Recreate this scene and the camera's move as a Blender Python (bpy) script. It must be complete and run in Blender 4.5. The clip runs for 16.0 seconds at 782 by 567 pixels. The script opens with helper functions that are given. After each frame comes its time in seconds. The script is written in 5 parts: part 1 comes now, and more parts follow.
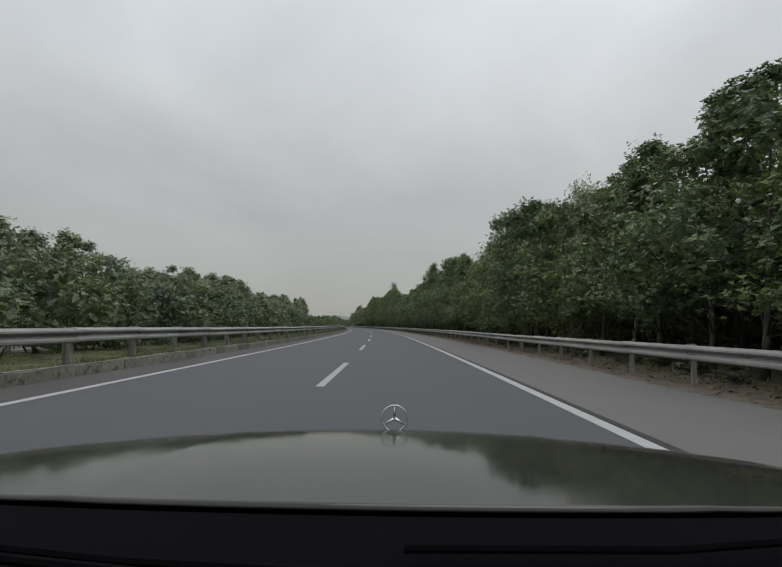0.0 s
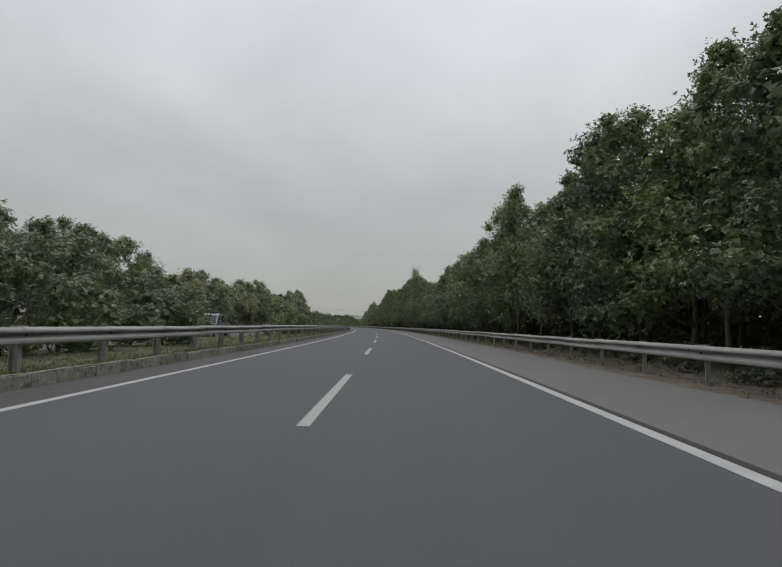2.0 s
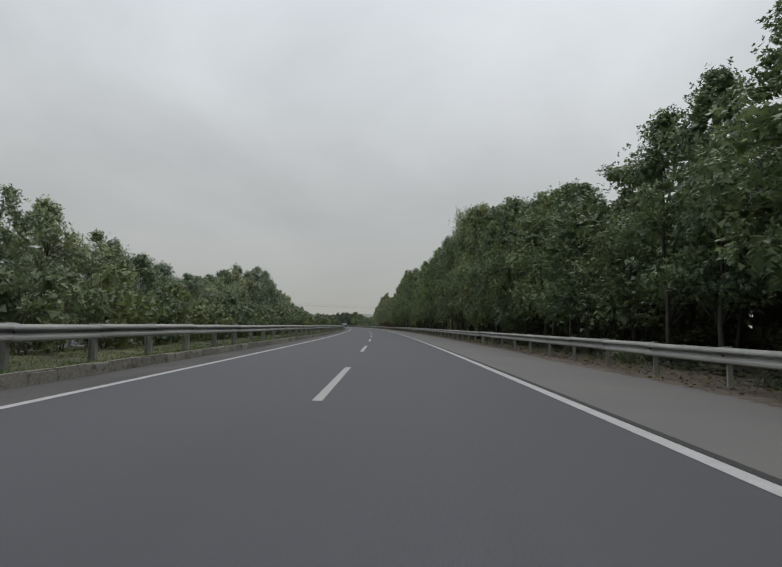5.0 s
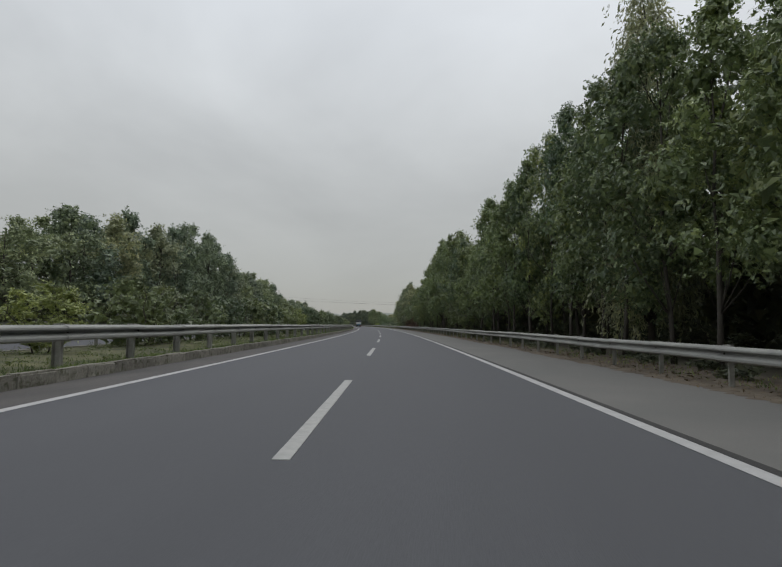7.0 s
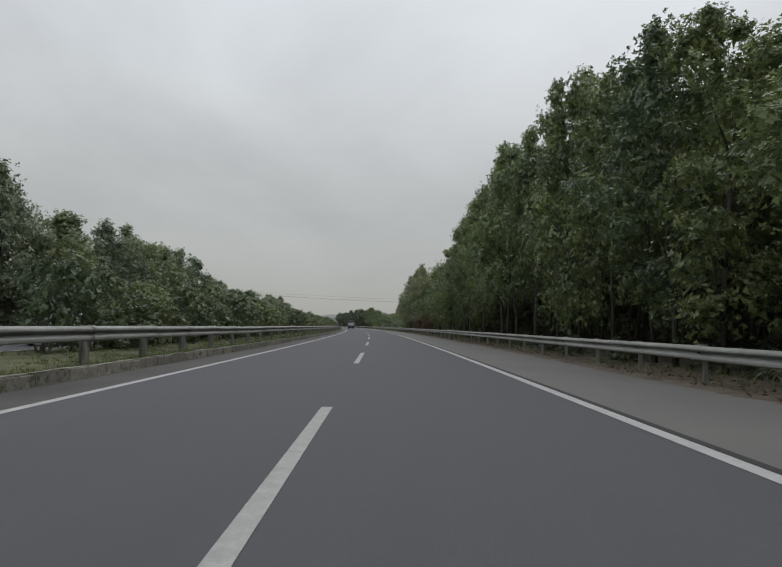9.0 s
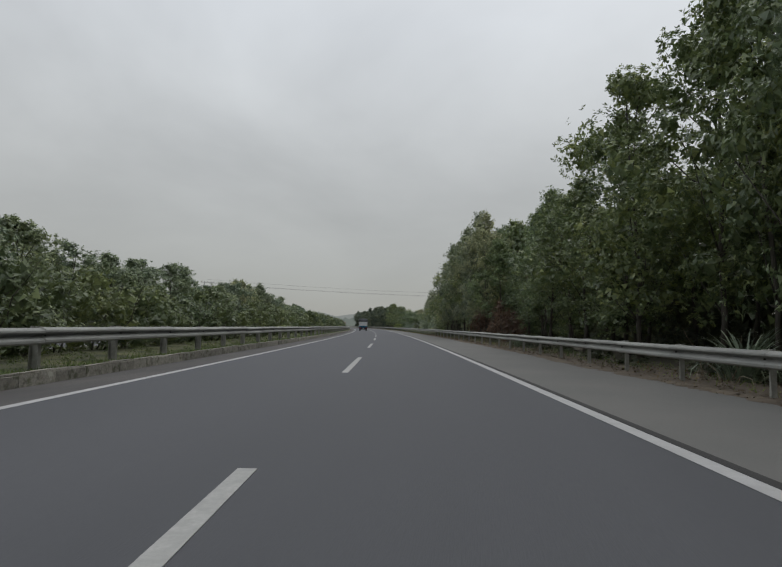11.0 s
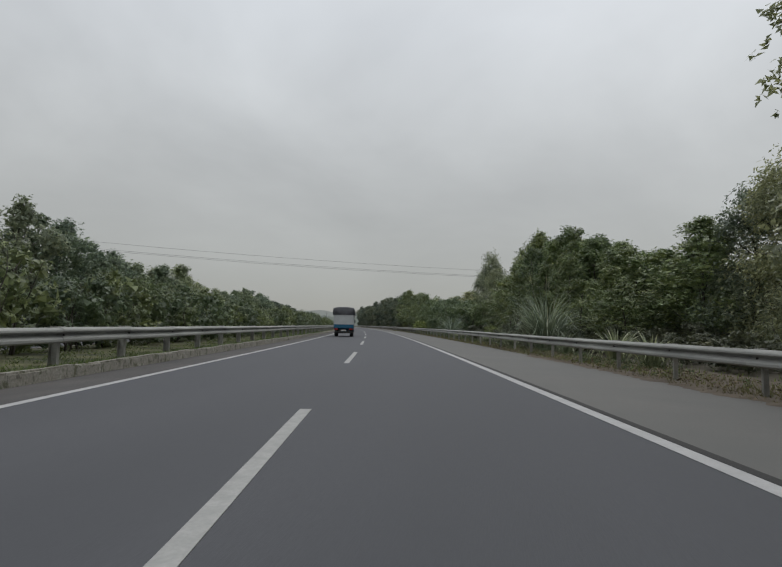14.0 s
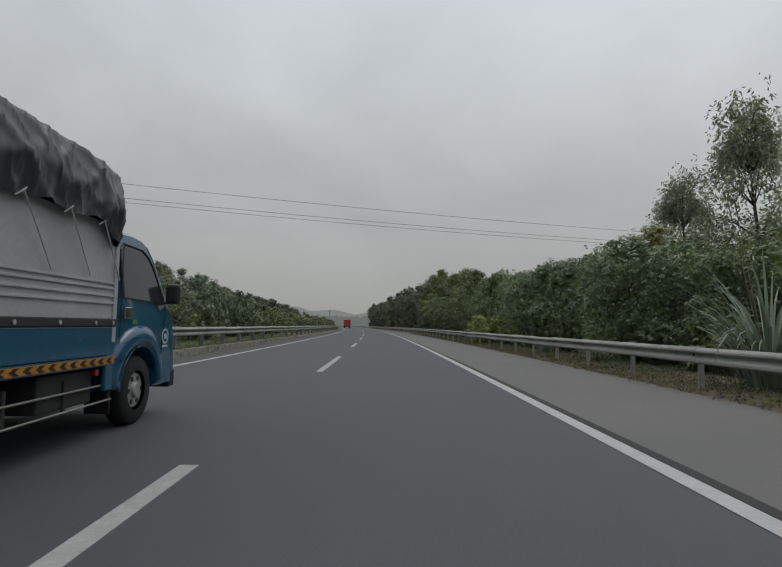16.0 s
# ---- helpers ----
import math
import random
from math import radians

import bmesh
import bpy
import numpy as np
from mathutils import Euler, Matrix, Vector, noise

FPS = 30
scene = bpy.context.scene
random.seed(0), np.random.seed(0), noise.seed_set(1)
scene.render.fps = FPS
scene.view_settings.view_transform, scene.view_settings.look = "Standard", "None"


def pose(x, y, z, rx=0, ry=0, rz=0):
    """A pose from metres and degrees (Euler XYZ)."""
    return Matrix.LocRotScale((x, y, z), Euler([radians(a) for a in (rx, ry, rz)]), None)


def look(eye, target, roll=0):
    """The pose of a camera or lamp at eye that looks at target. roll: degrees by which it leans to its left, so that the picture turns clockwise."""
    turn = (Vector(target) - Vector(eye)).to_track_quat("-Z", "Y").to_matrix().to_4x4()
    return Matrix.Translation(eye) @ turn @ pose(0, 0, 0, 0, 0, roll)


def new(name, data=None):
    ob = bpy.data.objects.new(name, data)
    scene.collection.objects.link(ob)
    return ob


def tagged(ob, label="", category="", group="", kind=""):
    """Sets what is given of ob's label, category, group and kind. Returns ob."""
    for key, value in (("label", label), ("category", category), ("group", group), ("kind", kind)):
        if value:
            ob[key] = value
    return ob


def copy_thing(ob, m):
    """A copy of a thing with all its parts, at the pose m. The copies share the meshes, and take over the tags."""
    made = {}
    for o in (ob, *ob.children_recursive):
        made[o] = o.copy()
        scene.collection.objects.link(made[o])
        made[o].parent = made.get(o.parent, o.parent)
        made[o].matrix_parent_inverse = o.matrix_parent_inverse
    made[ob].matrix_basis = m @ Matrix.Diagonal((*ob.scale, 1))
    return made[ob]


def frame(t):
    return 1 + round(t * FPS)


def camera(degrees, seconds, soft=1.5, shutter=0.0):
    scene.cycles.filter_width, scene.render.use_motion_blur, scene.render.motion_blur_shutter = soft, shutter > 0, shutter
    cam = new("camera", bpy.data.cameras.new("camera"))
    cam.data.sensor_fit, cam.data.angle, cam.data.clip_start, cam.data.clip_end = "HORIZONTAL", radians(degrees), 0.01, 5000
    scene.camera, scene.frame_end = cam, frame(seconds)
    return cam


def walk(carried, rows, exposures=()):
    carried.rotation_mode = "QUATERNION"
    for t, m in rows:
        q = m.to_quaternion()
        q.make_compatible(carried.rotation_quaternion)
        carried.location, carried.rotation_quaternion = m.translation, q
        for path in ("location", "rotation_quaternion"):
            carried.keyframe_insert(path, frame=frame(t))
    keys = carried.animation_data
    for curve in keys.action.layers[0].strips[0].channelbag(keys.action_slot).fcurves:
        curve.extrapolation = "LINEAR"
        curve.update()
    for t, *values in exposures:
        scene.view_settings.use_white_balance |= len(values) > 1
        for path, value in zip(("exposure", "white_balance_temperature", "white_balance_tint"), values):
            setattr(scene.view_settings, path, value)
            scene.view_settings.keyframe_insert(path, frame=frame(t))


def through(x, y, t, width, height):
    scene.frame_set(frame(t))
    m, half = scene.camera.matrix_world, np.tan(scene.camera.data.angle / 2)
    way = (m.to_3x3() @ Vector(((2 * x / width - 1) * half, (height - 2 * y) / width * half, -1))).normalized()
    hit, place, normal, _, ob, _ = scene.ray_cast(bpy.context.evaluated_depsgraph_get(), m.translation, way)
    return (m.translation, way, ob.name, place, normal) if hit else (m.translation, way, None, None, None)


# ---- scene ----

# The motorway is one long left-hand bend. A place on it is given by s, metres along the lane line, x, metres to the
# right of that line, and z, metres above the asphalt.
RADIUS = 1900.0


def road(s, x, z=0.0):
    a = s / RADIUS
    return Vector(((RADIUS + x) * math.cos(a) - RADIUS, (RADIUS + x) * math.sin(a), z))


def heading(s):
    return math.degrees(s / RADIUS)


def at_road(s, x, z=0.0, turn=0.0, scale=1.0):
    p = road(s, x, z)
    return pose(p.x, p.y, p.z, 0, 0, heading(s) + turn) @ Matrix.Diagonal((scale, scale, scale, 1))


# ---- camera: t, x, yaw, pitch ----
cam = camera(70.96, 16.0, soft=1.35)
DRIVE = (
    (0.0, 1.24, 0.05, 4.45), (0.5, 1.28, 0.25, 4.44), (1.0, 1.26, 0.49, 4.38), (1.5, 1.10, 0.43, 4.37),
    (2.0, 0.97, 0.38, 4.44), (2.5, 0.94, 0.42, 4.45), (3.0, 0.92, 0.32, 4.46), (3.5, 0.88, -0.17, 4.49),
    (4.0, 0.90, -0.54, 4.44), (5.2, 1.04, 0.04, 4.39), (6.5, 1.07, 0.63, 4.34), (7.0, 0.92, 0.70, 4.31),
    (7.5, 0.75, 0.50, 4.30), (8.0, 0.58, -0.00, 4.40), (8.5, 0.55, -0.54, 4.45), (9.0, 0.75, -0.65, 4.45),
    (10.2, 0.99, -0.11, 4.45), (11.5, 1.05, 0.36, 4.44), (12.0, 0.86, 0.02, 4.35), (12.5, 0.80, -0.05, 4.36),
    (13.0, 0.80, -0.16, 4.30), (13.5, 0.87, -0.40, 4.41), (14.0, 0.98, -0.78, 4.37), (14.5, 1.16, -0.74, 4.36),
    (15.0, 1.25, -0.84, 4.36), (15.5, 1.34, -0.86, 4.36), (16.0, 1.50, -0.54, 4.42),
)
EYE = 1.098
ROLL = -0.90


def along(t):
    return 24.47 * t - 0.018 * t * t


PATH = []
for t, x, yaw, pitch in DRIVE:
    p = road(along(t), x, EYE)
    PATH.append((t, pose(p.x, p.y, p.z, 90 + pitch, ROLL, heading(along(t)) + yaw)))
walk(cam, PATH, exposures=((0.0, 0.02), (4.0, 0.08), (9.0, 0.08), (12.5, -0.03), (13.5, 0.06), (14.2, -0.03), (15.0, -0.11), (16.0, -0.10)))

# ---- light: an overcast morning ----
world = bpy.data.worlds.new("overcast_sky")
scene.world = world
world.use_nodes = True


class Nodes:
    """Short-hand for building a node tree."""

    def __init__(self, tree):
        self.tree = tree
        tree.nodes.clear()

    def add(self, kind, inputs=(), node=None):
        node = node or self.tree.nodes.new(kind)
        for key, value in dict(inputs).items():
            if isinstance(value, bpy.types.NodeSocket):
                self.tree.links.new(value, node.inputs[key])
            else:
                node.inputs[key].default_value = value
        return node

    def math(self, op, a, b=0.0, clamp=False):
        node = self.tree.nodes.new("ShaderNodeMath")
        node.operation, node.use_clamp = op, clamp
        return self.add("", {0: a, 1: b}, node).outputs[0]

    def mix(self, fac, a, b, blend="MIX"):
        node = self.tree.nodes.new("ShaderNodeMix")
        node.data_type, node.blend_type = "RGBA", blend
        return self.add("", {0: fac, 6: a, 7: b}, node).outputs[2]

    def noise(self, vector, scale, detail=4.0, rough=0.55, distortion=0.0):
        return self.add("ShaderNodeTexNoise", {"Vector": vector, "Scale": scale, "Detail": detail, "Roughness": rough,
                                               "Distortion": distortion}).outputs["Fac"]

    def span(self, value, a, b, c=0.0, d=1.0):
        return self.add("ShaderNodeMapRange", {0: value, 1: a, 2: b, 3: c, 4: d}).outputs[0]


w = Nodes(world.node_tree)
direction = w.add("ShaderNodeTexCoord").outputs["Generated"]
xyz = w.add("ShaderNodeSeparateXYZ", {0: direction})
up = w.math("MAXIMUM", xyz.outputs[2], 0.0)
flat = w.math("ADD", up, 0.34)
plane = w.add("ShaderNodeCombineXYZ", {0: w.math("DIVIDE", xyz.outputs[0], flat), 1: w.math("DIVIDE", xyz.outputs[1], flat), 2: 0.3}).outputs[0]
cloud = w.noise(plane, 1.25, 5.0, 0.52, 0.3)
cloud_wide = w.noise(plane, 0.5, 2.0, 0.5, 0.2)
lum = w.math("ADD", w.math("MULTIPLY", up, 0.66), 0.345)
puff = w.math("ADD", w.span(cloud, 0.34, 0.68, 0.87, 1.13), w.span(cloud_wide, 0.3, 0.7, -0.10, 0.10))
fade = w.span(up, 0.03, 0.30, 0.15, 1.0)
puff = w.math("ADD", w.math("MULTIPLY", w.math("SUBTRACT", puff, 1.0), fade), 1.0)
tone = w.mix(w.span(up, 0.03, 0.5), (0.985, 1.0, 0.955, 1), (0.955, 1.0, 1.045, 1))
grey = w.mix(1.0, tone, w.add("ShaderNodeCombineColor", {0: w.math("MULTIPLY", lum, puff), 1: w.math("MULTIPLY", lum, puff), 2: w.math("MULTIPLY", lum, puff)}).outputs[0], "MULTIPLY")
nishita = w.add("ShaderNodeTexSky")
nishita.sky_type, nishita.sun_disc, nishita.sun_elevation, nishita.sun_rotation = "NISHITA", False, radians(48), radians(20)
clear = w.mix(1.0, nishita.outputs[0], (0.08, 0.08, 0.08, 1), "MULTIPLY")
sky = w.mix(0.06, grey, clear)
w.add("ShaderNodeOutputWorld", {0: w.add("ShaderNodeBackground", {0: sky, 1: 1.0}).outputs[0]})

sun = new("sun", bpy.data.lights.new("sun", "SUN"))
sun.data.energy, sun.data.angle, sun.data.color = 0.5, radians(35), (1.0, 0.97, 0.92)
sun.matrix_basis = look((0, 0, 60), (-12, -33, 0))


# ---- materials ----
def material(name, color, rough=0.8, metal=0.0, vary=0.15, scale=6.0, fine=60.0, bump=0.2, bump_scale=None, tint=None,
             per_object=0.0, per_island=0.0, spec=0.5, stretch=None, coat=0.0):
    """A surface with coarse stains and fine grain."""
    mat = bpy.data.materials.new(name)
    mat.use_nodes = True
    n = Nodes(mat.node_tree)
    co = n.add("ShaderNodeTexCoord").outputs["Object"]
    if stretch:
        co = n.add("ShaderNodeMapping", {"Vector": co, "Scale": stretch}).outputs[0]
    coarse = n.noise(co, scale, 4.0, 0.6)
    grain = n.noise(co, fine, 3.0, 0.6)
    c = (*color, 1)
    dark = (*[v * (1 - vary) for v in color], 1)
    light = (*[min(1, v * (1 + vary)) for v in (tint or color)], 1)
    col = n.mix(n.span(coarse, 0.32, 0.68), dark, light)
    col = n.mix(n.span(grain, 0.3, 0.7, 0.0, 0.5), col, c)
    col = n.mix(n.span(grain, 0.35, 0.65, 0.0, 0.35), col, n.mix(1.0, col, (0.75, 0.75, 0.75, 1), "MULTIPLY"))
    if per_object:
        r = n.add("ShaderNodeObjectInfo").outputs["Random"]
        col = n.mix(1.0, col, n.mix(r, (*[1 - per_object] * 3, 1), (*[1 + per_object] * 3, 1)), "MULTIPLY")
    if per_island:
        r = n.add("ShaderNodeNewGeometry").outputs["Random Per Island"]
        col = n.mix(1.0, col, n.mix(r, (*[1 - per_island] * 3, 1), (1 + per_island, 1 + per_island, 1, 1)), "MULTIPLY")
    b = n.add("ShaderNodeBump", {"Strength": bump, "Distance": 0.01, "Height": n.noise(co, bump_scale or fine, 3.0)}).outputs[0]
    rg = n.span(coarse, 0.3, 0.7, max(0.03, rough - 0.08), min(1, rough + 0.08))
    p = n.add("ShaderNodeBsdfPrincipled", {"Base Color": col, "Roughness": rg, "Metallic": metal, "Normal": b,
                                           "Specular IOR Level": spec, "Coat Weight": coat, "Coat Roughness": 0.06})
    n.add("ShaderNodeOutputMaterial", {0: p.outputs[0]})
    return mat


def leaf_material(name, color, young, rough=0.45, through=0.30):
    """Leaves: each its own shade of green, some young and yellowish, letting a little light through."""
    mat = bpy.data.materials.new(name)
    mat.use_nodes = True
    n = Nodes(mat.node_tree)
    isle = n.add("ShaderNodeNewGeometry").outputs["Random Per Island"]
    tree = n.add("ShaderNodeObjectInfo").outputs["Random"]
    co = n.add("ShaderNodeTexCoord").outputs["Object"]
    patch = n.noise(co, 0.9, 2.0)
    col = n.mix(n.math("MULTIPLY", isle, n.span(patch, 0.35, 0.7)), (*color, 1), (*young, 1))
    col = n.mix(1.0, col, n.mix(tree, (0.70, 0.78, 0.84, 1), (1.26, 1.20, 1.00, 1)), "MULTIPLY")
    col = n.mix(1.0, col, n.mix(n.span(n.noise(co, 0.55, 1.0), 0.35, 0.65), (0.82, 0.84, 0.86, 1), (1.18, 1.16, 1.08, 1)), "MULTIPLY")
    col = n.mix(1.0, col, n.mix(isle, (0.75, 0.78, 0.8, 1), (1.22, 1.22, 1.18, 1)), "MULTIPLY")
    p = n.add("ShaderNodeBsdfPrincipled", {"Base Color": col, "Roughness": rough, "Specular IOR Level": 0.7})
    q = n.add("ShaderNodeBsdfTranslucent", {0: col})
    n.add("ShaderNodeOutputMaterial", {0: n.add("ShaderNodeMixShader", {0: through, 1: p.outputs[0], 2: q.outputs[0]}).outputs[0]})
    return mat


def kerb_material(name):
    """Old concrete: pale where it is chipped, blotched with dark lichen and moss, each stone in its own way."""
    mat = bpy.data.materials.new(name)
    mat.use_nodes = True
    n = Nodes(mat.node_tree)
    own = n.add("ShaderNodeObjectInfo").outputs["Random"]
    shift = n.add("ShaderNodeCombineXYZ", {0: n.math("MULTIPLY", own, 31.0), 1: n.math("MULTIPLY", own, 17.0), 2: n.math("MULTIPLY", own, 9.0)}).outputs[0]
    co = n.add("ShaderNodeVectorMath", {0: n.add("ShaderNodeTexCoord").outputs["Object"], 1: shift}).outputs[0]
    blot, fine, moss = n.noise(co, 4.6, 6.0, 0.7), n.noise(co, 24.0, 4.0, 0.6), n.noise(co, 5.2, 4.0, 0.6, 0.4)
    col = n.mix(n.span(fine, 0.3, 0.7), (0.205, 0.192, 0.163, 1), (0.335, 0.318, 0.275, 1))
    col = n.mix(n.span(blot, 0.57, 0.68), col, (0.40, 0.385, 0.335, 1))
    col = n.mix(n.span(blot, 0.45, 0.34, 0.0, 0.6), col, (0.060, 0.056, 0.044, 1))
    col = n.mix(n.span(moss, 0.54, 0.64, 0.0, 0.7), col, (0.070, 0.078, 0.036, 1))
    col = n.mix(1.0, col, n.mix(own, (0.78, 0.78, 0.78, 1), (1.2, 1.2, 1.2, 1)), "MULTIPLY")
    b = n.add("ShaderNodeBump", {"Strength": 0.8, "Distance": 0.012, "Height": fine}).outputs[0]
    p = n.add("ShaderNodeBsdfPrincipled", {"Base Color": col, "Roughness": 0.95, "Normal": b, "Specular IOR Level": 0.25})
    n.add("ShaderNodeOutputMaterial", {0: p.outputs[0]})
    return mat


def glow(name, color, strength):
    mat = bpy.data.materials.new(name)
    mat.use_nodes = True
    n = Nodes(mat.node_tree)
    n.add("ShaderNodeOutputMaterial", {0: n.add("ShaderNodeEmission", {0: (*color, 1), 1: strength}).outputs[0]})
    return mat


M_ASPHALT = material("asphalt", (0.079, 0.081, 0.091), 0.80, vary=0.19, scale=0.25, fine=90, bump=0.35, tint=(0.088, 0.089, 0.097), stretch=(1.6, 0.07, 1))
M_ASPHALT_DARK = material("asphalt_edge", (0.044, 0.043, 0.042), 0.9, vary=0.2, scale=0.8, fine=60, bump=0.4)
M_GUTTER = material("dusty_asphalt", (0.084, 0.079, 0.079), 0.9, vary=0.3, scale=0.9, fine=40, bump=0.4, tint=(0.100, 0.092, 0.087), stretch=(1.5, 0.4, 1))
M_SHOULDER = material("shoulder_concrete", (0.160, 0.158, 0.150), 0.9, vary=0.16, scale=0.35, fine=45, bump=0.25, tint=(0.162, 0.155, 0.146))
M_PAINT = material("road_paint", (0.475, 0.468, 0.465), 0.7, vary=0.16, scale=3.0, fine=50, bump=0.2)
M_DASH = material("worn_road_paint", (0.41, 0.405, 0.39), 0.75, vary=0.18, scale=7.0, fine=30, bump=0.3)
M_SOIL = material("soil", (0.118, 0.090, 0.068), 0.95, vary=0.35, scale=1.2, fine=25, bump=0.8, tint=(0.135, 0.112, 0.080))
M_FLOOR = material("woodland_floor", (0.105, 0.092, 0.066), 0.95, vary=0.35, scale=0.5, fine=14, bump=0.9)
M_TURF = material("turf", (0.058, 0.066, 0.028), 0.95, vary=0.65, scale=0.9, fine=9, bump=0.9, tint=(0.115, 0.112, 0.056))
M_KERB = kerb_material("kerb_concrete")
M_GALV = material("galvanised_steel", (0.335, 0.335, 0.315), 0.72, 0.0, vary=0.22, scale=1.6, fine=22, bump=0.08, per_object=0.10, spec=0.2, stretch=(1, 0.5, 3))
M_POST = material("weathered_post_steel", (0.32, 0.315, 0.285), 0.65, 0.2, vary=0.25, scale=6, fine=40, bump=0.1, per_object=0.15)
M_BOLT = material("rusty_bolt", (0.05, 0.04, 0.035), 0.7, 0.4)
M_BARK = material("bark", (0.090, 0.080, 0.067), 0.95, vary=0.4, scale=5, fine=30, bump=0.8, stretch=(1, 1, 0.25))
M_LEAF = leaf_material("acacia_leaf", (0.150, 0.198, 0.100), (0.32, 0.35, 0.135), 0.40)
M_LEAF_B = leaf_material("broad_leaf", (0.154, 0.208, 0.106), (0.275, 0.325, 0.138), 0.40)
M_LEAF_SHRUB = leaf_material("shrub_leaf", (0.140, 0.176, 0.090), (0.255, 0.29, 0.135))
M_LEAF_LIGHT = leaf_material("light_shrub_leaf", (0.225, 0.270, 0.100), (0.34, 0.37, 0.155))
M_LEAF_BROAD = leaf_material("broad_plant_leaf", (0.31, 0.36, 0.105), (0.46, 0.48, 0.18))
# trees beyond the opposite road: green paled to stand in for haze
M_LEAF_HAZED = leaf_material("hazed_pale_leaf", (0.195, 0.240, 0.155), (0.31, 0.345, 0.205), 0.5)
M_LEAF_GUM = leaf_material("gum_leaf", (0.275, 0.298, 0.195), (0.40, 0.41, 0.26), 0.45, 0.36)
M_REED = leaf_material("reed_blade", (0.26, 0.30, 0.20), (0.46, 0.48, 0.36), 0.45)
M_LEAF_DRY = leaf_material("withered_leaf", (0.11, 0.062, 0.045), (0.20, 0.12, 0.07), 0.7)
# dry brush colour, darkened to stand in for shade under the trees
M_BRUSH_SHADED = leaf_material("shaded_brush_leaf", (0.098, 0.110, 0.070), (0.160, 0.160, 0.095), 0.6)
M_GRASS = leaf_material("grass_blade", (0.140, 0.190, 0.055), (0.26, 0.30, 0.10), 0.6)
M_DRY = leaf_material("dry_litter", (0.125, 0.088, 0.058), (0.23, 0.165, 0.095), 0.8, 0.1)
# distant trees: haze is put into the greyish base colour
M_FAR_HAZED = leaf_material("hazed_far_leaf", (0.115, 0.138, 0.100), (0.16, 0.18, 0.125), 0.7)


# ---- mesh helpers ----
def mesh_of(name, verts, faces, mat, smooth=False):
    me = bpy.data.meshes.new(name)
    me.from_pydata([tuple(v) for v in verts], [], faces)
    me.materials.append(mat)
    if smooth:
        me.polygons.foreach_set("use_smooth", [True] * len(me.polygons))
    return me


def polys(name, co, loops, size, mat, last=0):
    """A mesh from an array of places and faces of equal size; the last places may be triangles instead."""
    me = bpy.data.meshes.new(name)
    me.vertices.add(len(co))
    me.vertices.foreach_set("co", np.asarray(co, dtype=np.float32).ravel())
    me.loops.add(loops.size)
    me.loops.foreach_set("vertex_index", loops.astype(np.int32).ravel())
    cut = loops.size - 3 * last
    starts = np.concatenate([np.arange(0, cut, size), np.arange(cut, loops.size, 3)]).astype(np.int32)
    me.polygons.add(len(starts))
    me.polygons.foreach_set("loop_start", starts)
    me.update(calc_edges=True)
    me.validate()
    me.materials.append(mat)
    return me


def part(name, bm, mat, parent, label="", smooth=False):
    """One mesh object from a bmesh (or a mesh), under a thing or under a part."""
    if isinstance(bm, bmesh.types.BMesh):
        bmesh.ops.recalc_face_normals(bm, faces=bm.faces)
        me = bpy.data.meshes.new(name)
        bm.to_mesh(me)
        bm.free()
        me.materials.append(mat)
        if smooth:
            me.polygons.foreach_set("use_smooth", [True] * len(me.polygons))
    else:
        me = bm
    ob = new(name, me)
    ob.parent = parent
    if label:
        tagged(ob, label)
    return ob


def box(bm, x0, x1, y0, y1, z0, z1, bevel=0.0):
    m = Matrix.Translation(((x0 + x1) / 2, (y0 + y1) / 2, (z0 + z1) / 2)) @ Matrix.Diagonal((x1 - x0, y1 - y0, z1 - z0, 1))
    vs = bmesh.ops.create_cube(bm, size=1, matrix=m)["verts"]
    if bevel:
        es = list({e for v in vs for e in v.link_edges})
        bmesh.ops.bevel(bm, geom=es, offset=bevel, segments=2, affect="EDGES", profile=0.6)
    return bm


def boxed(*args):
    return box(bmesh.new(), *args)


def disc(bm, centre, axis, radius, depth, sides=16, radius2=None):
    turn = Vector(axis).to_track_quat("Z", "Y").to_matrix().to_4x4()
    bmesh.ops.create_cone(bm, cap_ends=True, segments=sides, radius1=radius, radius2=radius if radius2 is None else radius2,
                          depth=depth, matrix=Matrix.Translation(centre) @ turn)
    return bm


def ring(bm, centre, axis, radius, thick, sides=24, tube=8):
    """A torus."""
    turn = Matrix.Translation(centre) @ Vector(axis).to_track_quat("Z", "Y").to_matrix().to_4x4()
    vs = []
    for i in range(sides):
        a = 2 * math.pi * i / sides
        for j in range(tube):
            b = 2 * math.pi * j / tube
            r = radius + thick * math.cos(b)
            vs.append(bm.verts.new(turn @ Vector((r * math.cos(a), r * math.sin(a), thick * math.sin(b)))))
    for i in range(sides):
        for j in range(tube):
            bm.faces.new([vs[i * tube + j], vs[(i + 1) % sides * tube + j], vs[(i + 1) % sides * tube + (j + 1) % tube], vs[i * tube + (j + 1) % tube]])
    return bm


